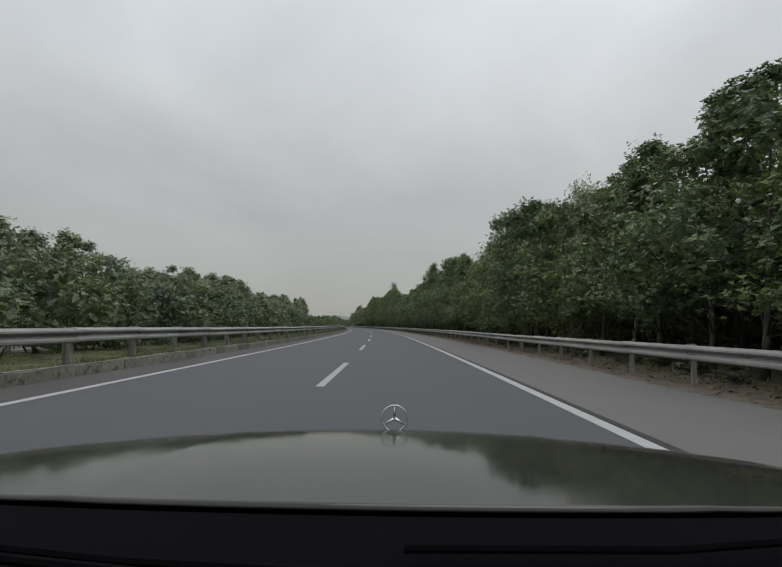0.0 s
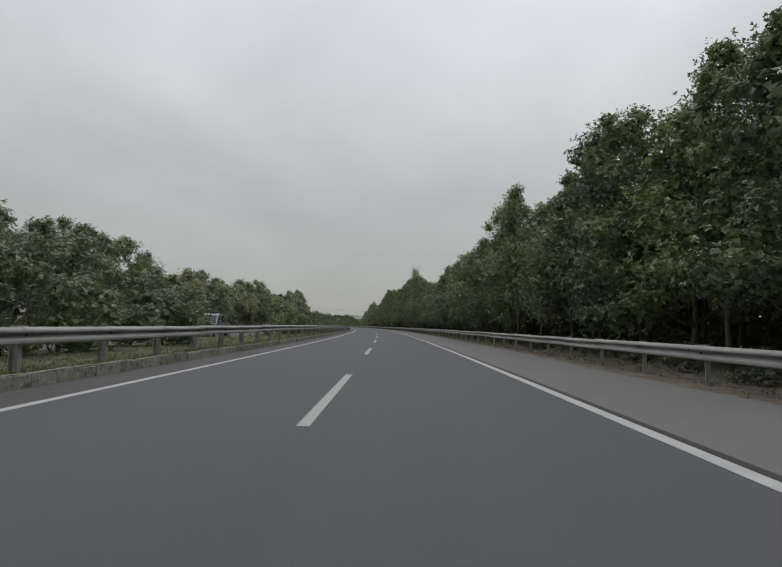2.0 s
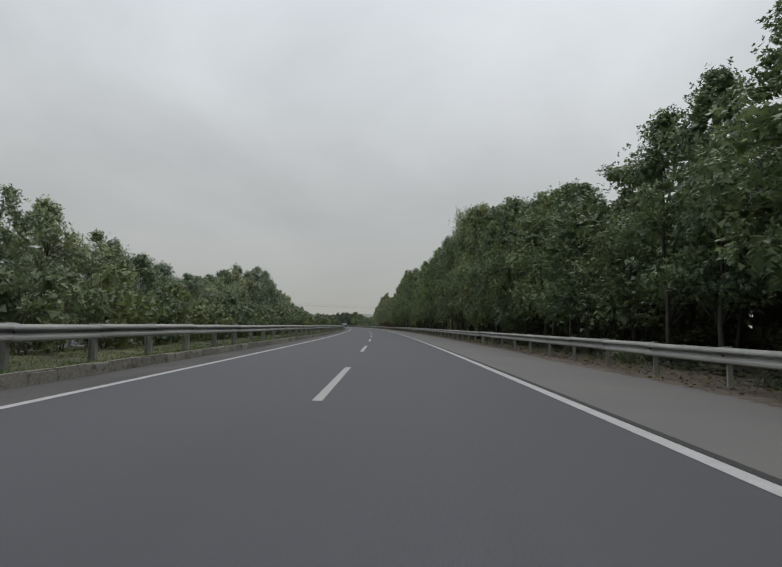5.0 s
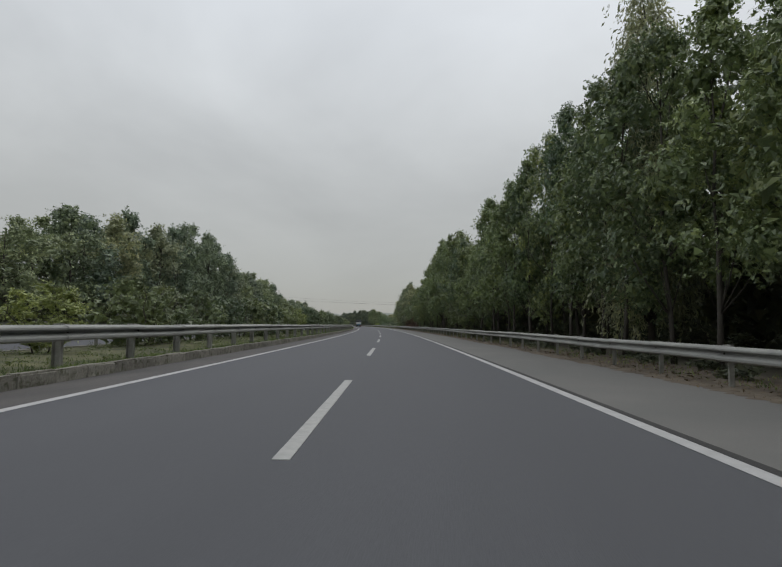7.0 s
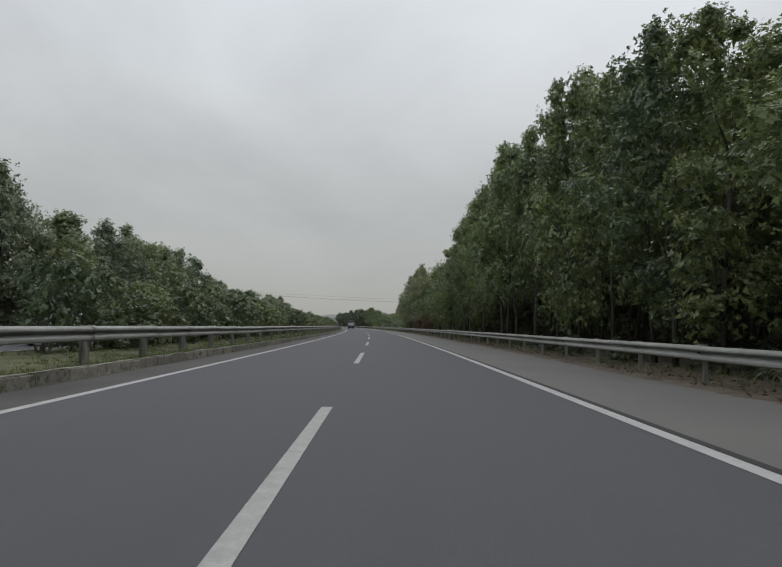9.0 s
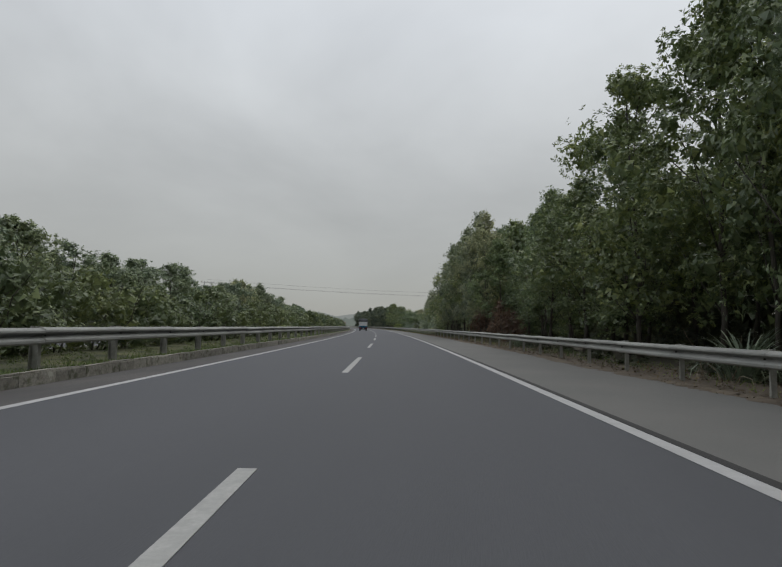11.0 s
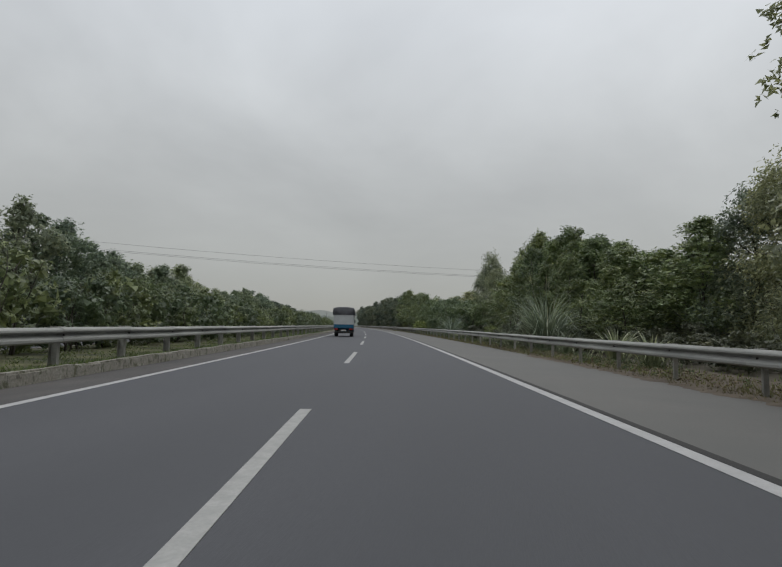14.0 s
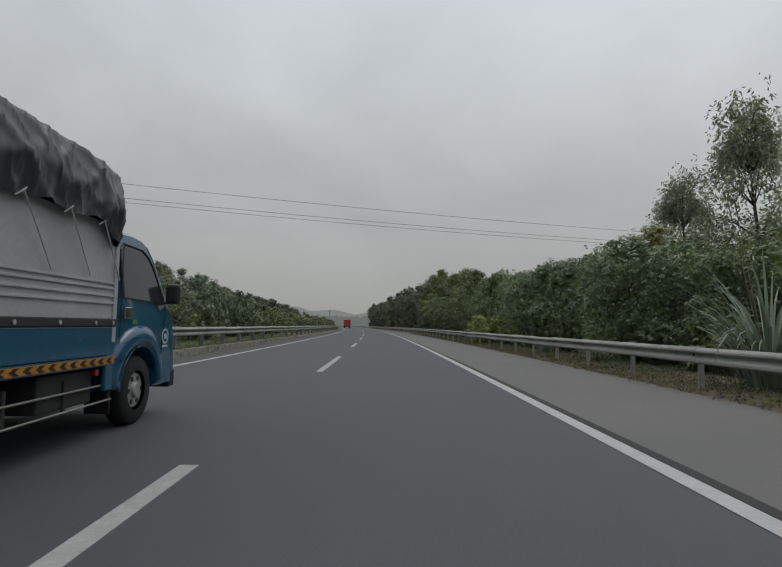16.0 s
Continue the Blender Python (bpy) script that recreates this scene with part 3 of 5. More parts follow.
ACACIA = [make_tree("acacia_tree", 10 + i, 10.0, (1.7, 2.3, 1.4, 2.6, 1.9)[i], (2.1, 1.9, 2.3, 1.9, 2.2)[i], ("column", "column", "top", "column", "top")[i], 46, 31, 7, 0.118, 0.66,
                    (M_LEAF, M_LEAF_B, M_LEAF, M_LEAF_B, M_LEAF)[i], "dense dark green acacia tree beside the guardrail", 0.09, kite=False, clump_r=0.95, fill=74, fill_size=0.20) for i in range(5)]
BACK = [make_tree("acacia_tree", 30 + i, 10.0, 3.6, 2.1, ("column", "top")[i], 26, 15, 6, 0.24, 0.40, M_LEAF, "tall slender acacia tree inside the plantation", 0.09, kite=False, clump_r=1.15, fill=24, fill_size=0.5) for i in range(2)]
LEFT = [make_tree("roadside_tree", 40 + i, 9.0, (2.5, 1.9, 2.8, 2.3)[i], (2.0, 2.3, 1.8, 2.2)[i], ("column", "round", "column", "top")[i], 40, 17, 6, 0.185, 0.66,
                  (M_LEAF_HAZED, M_LEAF_HAZED, M_LEAF_GUM, M_LEAF_HAZED)[i], ("leafy green tree beyond the opposite carriageway", "broad green tree beyond the opposite carriageway", "pale grey-green tree beyond the opposite carriageway", "leafy green tree beyond the opposite carriageway")[i], 0.10, kite=False, clump_r=0.92, fill=40, fill_size=0.28) for i in range(4)]
SHRUB = [make_tree("shrub", 60 + i, 2.4, 0.22, (1.0, 1.1, 0.9)[i], "round", 26, 11, 6, 0.105, 0.62, M_LEAF_SHRUB,
                   "bushy dark green shrub planted on the median", 0.03, kite=False, clump_r=0.46, stems=3, fill=26, fill_size=0.20) for i in range(3)]
LIGHT = make_tree("shrub", 70, 2.6, 0.35, 1.1, "round", 30, 20, 7, 0.12, 0.5, M_LEAF_LIGHT, "feathery yellow-green shrub beside the guardrail", 0.03, droop=0.2, kite=False, clump_r=0.42, stems=4, fill=26, fill_size=0.14)
BROAD = make_tree("shrub", 71, 2.2, 0.35, 0.95, "round", 15, 11, 6, 0.34, 0.27, M_LEAF_BROAD, "bright yellow-green broad-leaved plant behind the guardrail", 0.03, droop=0.25, clump_r=0.4, stems=4, fill=10, fill_size=0.25)
PALE = [make_tree("acacia_tree", 75 + i, 10.0, 1.8, 1.7, "column", 56, 22, 7, 0.138, 0.62, M_LEAF_GUM, "tall acacia tree with greyish green foliage", 0.10, droop=0.3, kite=False, clump_r=0.80, fill=50, fill_size=0.15) for i in range(2)]
GUM = make_gum("gum_tree", 77, 10.0, 1.2, 1.85, 1900, 8, M_LEAF_GUM, "tall pale-leaved gum tree with drooping leaves")
BUSH = [make_tree("thicket_bush", 80 + i, 5.0, 0.6, 1.9, "round", 34, 22, 7, 0.155, 0.60, M_LEAF_B, "broad leafy thicket bush behind the guardrail", 0.05, droop=0.25, kite=False, clump_r=0.85, stems=4, fill=46, fill_size=0.16) for i in range(2)]
UNDER = [make_tree("undergrowth_bush", 90 + i, 3.0, 0.2, 1.3, "round", 13, 12, 6, 0.17, 0.40, M_BRUSH_SHADED, "dark shady undergrowth bush between the trunks", 0.03, kite=False, clump_r=0.72, stems=3, fill=34, fill_size=0.20) for i in range(2)]
DRY = make_tree("dry_bush", 97, 3.0, 0.3, 1.2, "round", 12, 16, 5, 0.20, 0.30, M_LEAF_DRY, "withered red-brown bush behind the guardrail", 0.03, droop=0.3, kite=False, clump_r=0.6, stems=5, fill=14, fill_size=0.3)
BARE = make_tree("bare_tree", 98, 10.0, 4.5, 1.5, "top", 26, 7, 4, 0.16, 0.3, M_LEAF_DRY, "half-dead tree with thin twigs and few brown leaves", 0.08, kite=False, clump_r=0.75, fill=0)
FAR = [make_tree("distant_tree", 95 + i, 9.0, 0.8, 2.0, ("round", "top")[i], 20, 10, 5, 0.45, 0.5, M_FAR_HAZED, "green tree far along the motorway", 0.1, kite=False, clump_r=1.05, fill=18, fill_size=0.6) for i in range(2)]
DEEP = make_tree("undergrowth_bush", 93, 3.0, 0.2, 1.3, "round", 12, 6, 5, 0.36, 0.5, M_BRUSH_SHADED, "dark undergrowth deep inside the wood", 0.03, kite=False, clump_r=0.78, stems=3, fill=24, fill_size=0.5)
LOW = make_tree("undergrowth_bush", 94, 1.2, 0.12, 0.55, "round", 9, 9, 6, 0.15, 0.34, M_BRUSH_SHADED, "low dark brush behind the guardrail", 0.02, kite=False, clump_r=0.34, stems=3, fill=16, fill_size=0.2)
PATTERNS = [DEEP, DRY, BARE, LOW] + FAR + ACACIA + BACK + LEFT + SHRUB + [LIGHT, BROAD, GUM] + PALE + BUSH + UNDER

# heights of the wood on the right and on the left, by stretches: s, height
WOOD_RIGHT = ((-20, 7.6), (12, 7.8), (23, 8.4), (29, 9.1), (36, 9.4), (43, 9.6), (50, 9.2), (56, 8.8), (62, 9.7), (68, 10.6), (75, 11.1), (81, 10.4), (88, 11.4), (95, 12.2), (99, 9.6), (104, 9.4), (114, 11.1), (121, 10.6),
              (128, 9.8), (140, 9.4), (147, 9.0), (153, 9.6), (160, 11.0), (166, 11.8), (173, 12.7), (180, 13.2), (192, 13.5), (199, 13.6), (205, 15.0), (212, 14.0), (218, 13.4), (225, 12.0), (231, 9.6), (236, 12.2), (240, 13.8), (250, 15.2),
              (264, 15.8), (276, 15.2), (284, 14.0), (290, 10.4), (296, 10.2), (302, 9.8), (305, 7.2), (311, 7.4), (316, 10.8), (321, 13.4), (325, 14.6), (329, 12.9), (336, 13.3), (348, 12.2))
WOOD_LEFT = ((-20, 7.5), (37, 7.6), (46, 7.6), (50, 6.4), (57, 7.0), (68, 8.3), (82, 8.2), (91, 9.4), (100, 9.5), (107, 6.6), (114, 7.3), (122, 8.2), (130, 7.4), (143, 8.0), (155, 9.4), (164, 9.2), (178, 7.8), (192, 7.7), (204, 7.8), (212, 9.6),
             (226, 11.7), (237, 12.4), (250, 12.0), (256, 10.0), (260, 8.6), (266, 9.8), (288, 10.0), (298, 7.6), (308, 7.6), (316, 6.8), (327, 7.9), (333, 8.0), (340, 5.8), (350, 7.2), (362, 8.4), (370, 9.2), (378, 9.2), (386, 7.9), (394, 7.5), (412, 8.0), (424, 6.2), (440, 6.4), (455, 8.4), (480, 7.0), (700, 7.8))
SET_BACK = ((348, 5.0), (356, 6.2), (361, 7.3), (364, 5.9), (369, 5.7), (373, 6.3), (377, 7.7), (382, 9.2), (387, 9.9), (391, 10.2), (393.5, 9.4), (395.5, 7.0), (402, 6.4))
THICKET = ((398, 4.6), (404, 4.5), (410, 4.8), (418, 5.1), (426, 5.4), (434, 6.2), (440, 6.8), (448, 8.4), (470, 9.4), (510, 10.2), (552, 11.0), (720, 11.0))


def height_at(table, s):
    for (a, ha), (b, hb) in zip(table, table[1:]):
        if a <= s <= b:
            return ha + (hb - ha) * (s - a) / (b - a)
    return table[-1][1]


def plant(kind, s, x, height, natural, rnd, wide=1.0, label="", z=-0.1, group=""):
    k = height / natural
    r = wide * rnd.uniform(0.88, 1.15)
    p = road(s, x, z)
    m = pose(p.x, p.y, p.z, rnd.uniform(-2, 2), rnd.uniform(-2, 2), rnd.uniform(0, 360)) @ Matrix.Diagonal((r, r, k, 1))
    ob = copy_thing(kind, m)
    return tagged(ob, label, group=group)


rnd = random.Random(3)
s = 4.0
while s < 347:
    if 301 < s < 315:
        s = 315.2
    kind = PALE[rnd.randrange(2)] if s > 312 and rnd.random() < 0.7 else ACACIA[rnd.randrange(5)]
    plant(kind, s, 10.9 + rnd.uniform(-0.7, 0.6), height_at(WOOD_RIGHT, s) * rnd.uniform(0.86, 1.03), 10.0, rnd, 1.2 if kind in PALE else 1.08, group="roadside wood")
    s += rnd.uniform(2.4, 3.6)
s = 2.0
while s < 347:
    if 301 < s < 316:
        s = 316.0
    plant(BACK[rnd.randrange(2)], s, 14.0 + rnd.uniform(-0.7, 0.7), height_at(WOOD_RIGHT, s) * rnd.uniform(0.80, 0.96), 10.0, rnd, 1.2, group="roadside wood")
    s += rnd.uniform(2.7, 3.6)
s = 6.0
while s < 300:
    plant(UNDER[rnd.randrange(2)], s, 14.6 + rnd.uniform(-0.8, 1.4), rnd.uniform(1.6, 3.0), 3.0, rnd, 1.25, group="undergrowth")
    s += rnd.uniform(4.4, 6.4)


def brush_run(name, kind, places, label):
    """Many bushes that nobody could count, as one object."""
    crown = [ch for ch in kind.children if ch.name.startswith("crown")][0].data
    co = np.empty(len(crown.vertices) * 3, dtype=np.float32)
    crown.vertices.foreach_get("co", co)
    co = co.reshape(-1, 3)
    out = []
    for m in places:
        m = np.array(m)
        out.append(co @ m[:3, :3].T + m[:3, 3])
    out = np.concatenate(out)
    return tagged(new(name, polys(name, out, np.arange(len(out)).reshape(-1, 3), 3, crown.materials[0])), label, "undergrowth", kind="stuff")


def bush_place(s, x, height, natural, wide):
    p = road(s, x, -0.1)
    return pose(p.x, p.y, p.z, 0, 0, rnd.uniform(0, 360)) @ Matrix.Diagonal((wide, wide, height / natural, 1))


low, deep, s = [], [], 5.0
while s < 350:
    low.append(bush_place(s, 9.6 + rnd.uniform(-0.6, 0.9), rnd.uniform(0.45, 1.0), 1.2, rnd.uniform(0.9, 1.3)))
    s += rnd.uniform(1.8, 3.4)
s = 352.0
while s < 402:
    low.append(bush_place(s, 11.2 + rnd.uniform(-0.9, 0.9), rnd.uniform(0.6, 1.5), 1.2, rnd.uniform(0.9, 1.4)))
    s += rnd.uniform(0.7, 1.3)
s = 0.0
while s < 430:
    deep.append(bush_place(s, 20.0 + rnd.uniform(-1.0, 1.0) + (4.0 if s > 350 else 0.0), rnd.uniform(6.5, 8.5) if s < 345 else rnd.uniform(4.0, 5.5), 3.0, rnd.uniform(1.7, 2.1)))
    s += rnd.uniform(2.4, 3.4)
back = random.Random(77)
for k in range(110):
    p = road(3.9 * k + back.uniform(-0.6, 0.6), 23.6 + (4.0 if k > 90 else 0.0), -0.1)
    wide = back.uniform(1.9, 2.3)
    deep.append(pose(p.x, p.y, p.z, 0, 0, back.uniform(0, 360)) @ Matrix.Diagonal((wide, wide, back.uniform(1.7, 2.2) if k < 88 else 1.3, 1)))
inner, s = [], 3.2
while s < 347:
    if 301 < s < 316:
        s = 316.0
    inner.append(bush_place(s, 17.4 + rnd.uniform(-0.7, 0.7), height_at(WOOD_RIGHT, s) * rnd.uniform(0.80, 0.96), 10.0, rnd.uniform(1.25, 1.5)))
    s += rnd.uniform(3.4, 4.6)
s = 364.0
while s < 397:
    inner.append(bush_place(s, 19.4 + rnd.uniform(-0.7, 0.7), height_at(SET_BACK, s) * rnd.uniform(0.80, 0.96), 10.0, rnd.uniform(1.1, 1.35)))
    s += rnd.uniform(2.2, 3.0)
brush_run("inner_wood", BACK[1], inner, "dense tree crowns deep inside the wood")
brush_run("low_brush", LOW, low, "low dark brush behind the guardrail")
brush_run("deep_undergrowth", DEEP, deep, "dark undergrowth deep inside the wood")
s = 350.0
while s < 401:
    plant(GUM if s < 363 else ACACIA[rnd.randrange(5)], s, 16.2 + rnd.uniform(-0.9, 0.9), height_at(SET_BACK, s) * rnd.uniform(0.90, 1.06) * (1.15 if s < 363 else 1.0), 10.0, rnd, 1.15, group="roadside wood")
    s += rnd.uniform(1.7, 2.4)
s = 365.0
while s < 394:
    plant(ACACIA[(0, 2, 4)[rnd.randrange(3)]], s, 13.2 + rnd.uniform(-0.5, 0.6), height_at(SET_BACK, s + 5) * rnd.uniform(0.50, 0.78), 10.0, rnd, 0.78, group="roadside wood")
    s += rnd.uniform(2.6, 4.0)
s = 353.0
while s < 401:
    plant(UNDER[rnd.randrange(2)], s, 13.2 + rnd.uniform(-0.8, 0.8), rnd.uniform(1.2, 2.3), 3.0, rnd, 0.9, group="undergrowth")
    s += rnd.uniform(1.9, 2.8)
for s, x, h in ((28.5, 11.4, 9.0), (39.5, 11.6, 10.2),  (407.6, 16.0, 10.8), (412.4, 16.0, 8.9), (403.2, 15.6, 8.2)):
    plant(GUM, s, x, h, 10.0, rnd, 1.28 if s > 400 else 1.0)
for s, x, h in ((348.9, 11.3, 11.0), (347.3, 12.0, 11.2), (345.4, 11.0, 13.0), (343.6, 11.8, 13.3), (347.0, 14.0, 11.4)):
    plant(PALE[int(s) % 2], s, x, h, 10.0, rnd, 1.15, group="roadside wood")
plant(GUM, 194.4, 12.2, 17.0, 10.0, rnd, 1.15)
plant(ACACIA[1], 303.8, 11.4, 9.8, 10.0, random.Random(40), 1.0, group="roadside wood")
plant(ACACIA[2], 92.5, 10.7, 11.2, 10.0, rnd, 1.0, group="roadside wood")
for s, x, h in ((416.5, 15.4, 6.4), (423.5, 14.2, 5.9), (410.5, 13.6, 5.8), (429.0, 14.6, 6.0)):
    plant(PALE[0], s, x, h, 10.0, rnd, 1.25, group="roadside wood")
for s, x, h in ((312.0, 14.2, 9.6), (304.5, 13.6, 8.2), (308.2, 15.2, 9.4), (306.0, 12.2, 6.4), (302.5, 15.0, 8.8)):
    plant(BARE, s, x, h, 10.0, rnd)
for s, x, h, wide in ((309.6, 12.0, 6.6, 1.5), (313.0, 12.6, 7.4, 1.6), (307.0, 14.4, 5.6, 1.3), (315.0, 15.5, 8.0, 1.6)):
    plant(ACACIA[2], s, x, h, 10.0, rnd, wide * 0.6, label="small leafy acacia at the edge of the wood")
for s, x, h in ((307.5, 10.1, 2.6), (310.5, 10.0, 3.2), (312.8, 10.2, 3.7), (315.5, 9.9, 3.4), (318.0, 10.1, 2.4)):
    plant(DRY, s, x, h, 3.0, rnd, 0.95)
s = 402.0
while s < 436:
    plant(BUSH[rnd.randrange(2)], s, 11.4 + rnd.uniform(-0.5, 0.6), height_at(THICKET, s) * rnd.uniform(0.85, 1.05), 5.0, rnd, 0.95, group="thicket")
    s += rnd.uniform(1.5, 2.1)
s = 403.0
while s < 440:
    plant(BUSH[rnd.randrange(2)], s, 13.4 + rnd.uniform(-0.5, 0.6), height_at(THICKET, s) * rnd.uniform(0.88, 1.08), 5.0, rnd, 1.1, group="thicket")
    s += rnd.uniform(2.4, 3.2)
s = 434.0
while s < 640:
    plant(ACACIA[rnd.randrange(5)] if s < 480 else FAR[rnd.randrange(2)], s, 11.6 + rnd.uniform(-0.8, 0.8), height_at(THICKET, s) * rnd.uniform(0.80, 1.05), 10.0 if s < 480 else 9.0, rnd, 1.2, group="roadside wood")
    s += rnd.uniform(3.0, 4.4)
s = 436.0
while s < 500:
    plant(UNDER[rnd.randrange(2)], s, 12.4 + rnd.uniform(-0.8, 0.8), rnd.uniform(2.0, 3.0), 3.0, rnd, 1.2, group="undergrowth")
    s += rnd.uniform(2.0, 2.8)
s = 20.0
while s < 640:
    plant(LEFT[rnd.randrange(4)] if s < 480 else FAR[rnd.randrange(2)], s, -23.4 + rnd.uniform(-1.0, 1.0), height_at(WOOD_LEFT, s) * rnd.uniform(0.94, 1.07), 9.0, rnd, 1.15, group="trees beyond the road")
    s += rnd.uniform(3.0, 4.3)
far_side, s = [], 20.0
while s < 460:
    far_side.append(bush_place(s, -27.2 + rnd.uniform(-0.8, 0.8), height_at(WOOD_LEFT, s) * rnd.uniform(0.80, 0.98), 10.0, rnd.uniform(1.25, 1.5)))
    s += rnd.uniform(4.6, 6.0)
low_side, s = [], 10.0
while s < 460:
    low_side.append(bush_place(s, -25.4 + rnd.uniform(-0.6, 0.6), rnd.uniform(3.4, 4.6), 3.0, rnd.uniform(1.5, 1.9)))
    s += rnd.uniform(2.0, 2.8)
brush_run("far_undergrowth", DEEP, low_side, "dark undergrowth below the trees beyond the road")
brush_run("far_wood", BACK[0], far_side, "dense woods behind the trees beyond the road")
s = 18.0
while s < 460:
    plant(UNDER[rnd.randrange(2)], s, -22.9 + rnd.uniform(-0.5, 0.5), rnd.uniform(1.8, 3.2), 3.0, rnd, 1.3, group="undergrowth", label="dark undergrowth bush beyond the opposite carriageway")
    s += rnd.uniform(2.2, 3.4)

# hedge shrubs on the median, with gaps
GAPS = ((74, 96), (181, 188), (219, 234), (313, 321))
s = 8.0
while s < 560:
    if not any(a < s < b for a, b in GAPS) and rnd.random() < 0.93:
        plant(SHRUB[rnd.randrange(3)], s, -8.15 + rnd.uniform(-0.3, 0.3), rnd.uniform(2.1, 2.9), 2.4, rnd, 1.12, z=0.18, group="median hedge")
    s += rnd.uniform(1.45, 2.1) * (1.0 if s < 430 else 1.5)
for s, x, h, wide in ((184.8, -8.3, 1.9, 0.9), (223.2, -8.4, 2.5, 1.15), (228.5, -8.6, 1.7, 0.8), (318.0, -8.3, 2.0, 1.0), (95.0, -9.0, 1.15, 0.62)):
    plant(LIGHT, s, x, h, 2.6, rnd, wide, z=0.18, label="feathery yellow-green shrub on the median")
for s, x, h, wide in ((345.0, 9.3, 1.4, 0.6), (384.0, 10.4, 1.4, 0.6)):
    plant(LIGHT, s, x, h, 2.6, rnd, wide, label="feathery yellow-green shrub behind the guardrail")

plant(BROAD, 424.5, 8.4, 2.1, 2.2, rnd, 1.05)


# ---- reeds, grass and litter ----
def blades(rng, n, spread, length, width, bend, steps=7):
    """Arching blades from one root, upright at first and drooping at the tip: strips of quads."""
    cos, faces = [], []
    for i in range(n):
        a = rng.uniform(0, 2 * math.pi)
        out = np.array([math.cos(a), math.sin(a)])
        side = np.array([-out[1], out[0]])
        L = length * rng.uniform(0.6, 1.1)
        lean = rng.uniform(0.38, 1.05)
        sway = bend * rng.uniform(0.6, 1.35)
        reach, z = rng.uniform(0, spread) * lean, 0.0
        base = len(cos)
        for k in range(steps + 1):
            f = k / steps
            wd = width * (1 - 0.95 * f ** 2) / 2
            c = out * reach
            cos += [(c[0] + side[0] * wd, c[1] + side[1] * wd, z), (c[0] - side[0] * wd, c[1] - side[1] * wd, z)]
            tilt = 0.05 + lean * (0.35 + sway * f ** 1.3)
            reach += L / steps * math.sin(tilt)
            z += L / steps * math.cos(tilt)
        faces += [(base + 2 * k, base + 2 * k + 1, base + 2 * k + 3, base + 2 * k + 2) for k in range(steps)]
    return cos, faces


M_PLUME = leaf_material("seed_plume", (0.30, 0.28, 0.22), (0.42, 0.40, 0.32), 0.8)


def reed_tussock(name, seed, n, length, label, plumes=0, spread=0.45, mat=None):
    rng = np.random.default_rng(seed)
    t = thing(name, pose(0, 0, -500), label, "grass clump")
    co, fa = blades(rng, n, spread, length, 0.055, 2.75)
    part("foliage", mesh_of("foliage", co, fa, mat or M_REED), None, t)
    if plumes:
        bm = bmesh.new()
        for i in range(plumes):
            a, l = rng.uniform(0, 6.28), rng.uniform(0.1, 0.35)
            top = Vector((math.cos(a) * l * length, math.sin(a) * l * length, length * rng.uniform(0.95, 1.2)))
            pipe(bm, [(0, 0, 0), top * 0.55, top], [0.012, 0.008, 0.004], 4)
            pipe(bm, [top * 0.88, top * 0.95, top * 1.03], [0.004, 0.011, 0.002], 5)
        part("seed_head", bm, M_PLUME, t, "pale dry seed plumes")
    return t


TUSSOCK = reed_tussock("reed_clump", 1, 330, 3.7, "large arching clump of silvery green reed grass", 4, 0.9)
SPARSE = reed_tussock("reed_clump", 3, 120, 2.5, "upright clump of pale green reed grass behind the guardrail", 3, 0.6)
TUFT = reed_tussock("grass_tuft", 2, 140, 1.3, "tuft of tall green grass behind the guardrail")
PATTERNS += [TUSSOCK, TUFT, SPARSE]
copy_thing(SPARSE, at_road(397.8, 9.2, -0.08, 40, 1.3))
for s, x, k in ((368.2, 9.9, 1.08),):
    copy_thing(TUSSOCK, at_road(s, x, -0.08, rnd.uniform(0, 360), k))
for s, x, k in ((227.0, 9.0, 1.0), (230.0, 9.4, 0.8), (355.6, 9.2, 1.0), (358.8, 9.5, 1.2), (363.5, 9.3, 0.9), (372.5, 9.1, 0.8), (376.0, 9.4, 0.9), (379.5, 9.1, 0.7), (390.0, 9.2, 0.8), (395.0, 9.0, 0.7), (406.0, 9.0, 0.8), (412.0, 9.1, 0.7), (280.0, 9.4, 1.2), (140.5, 9.2, 0.8), (301.0, 9.2, 0.8)):
    copy_thing(TUFT, at_road(s, x, -0.06, rnd.uniform(0, 360), k))


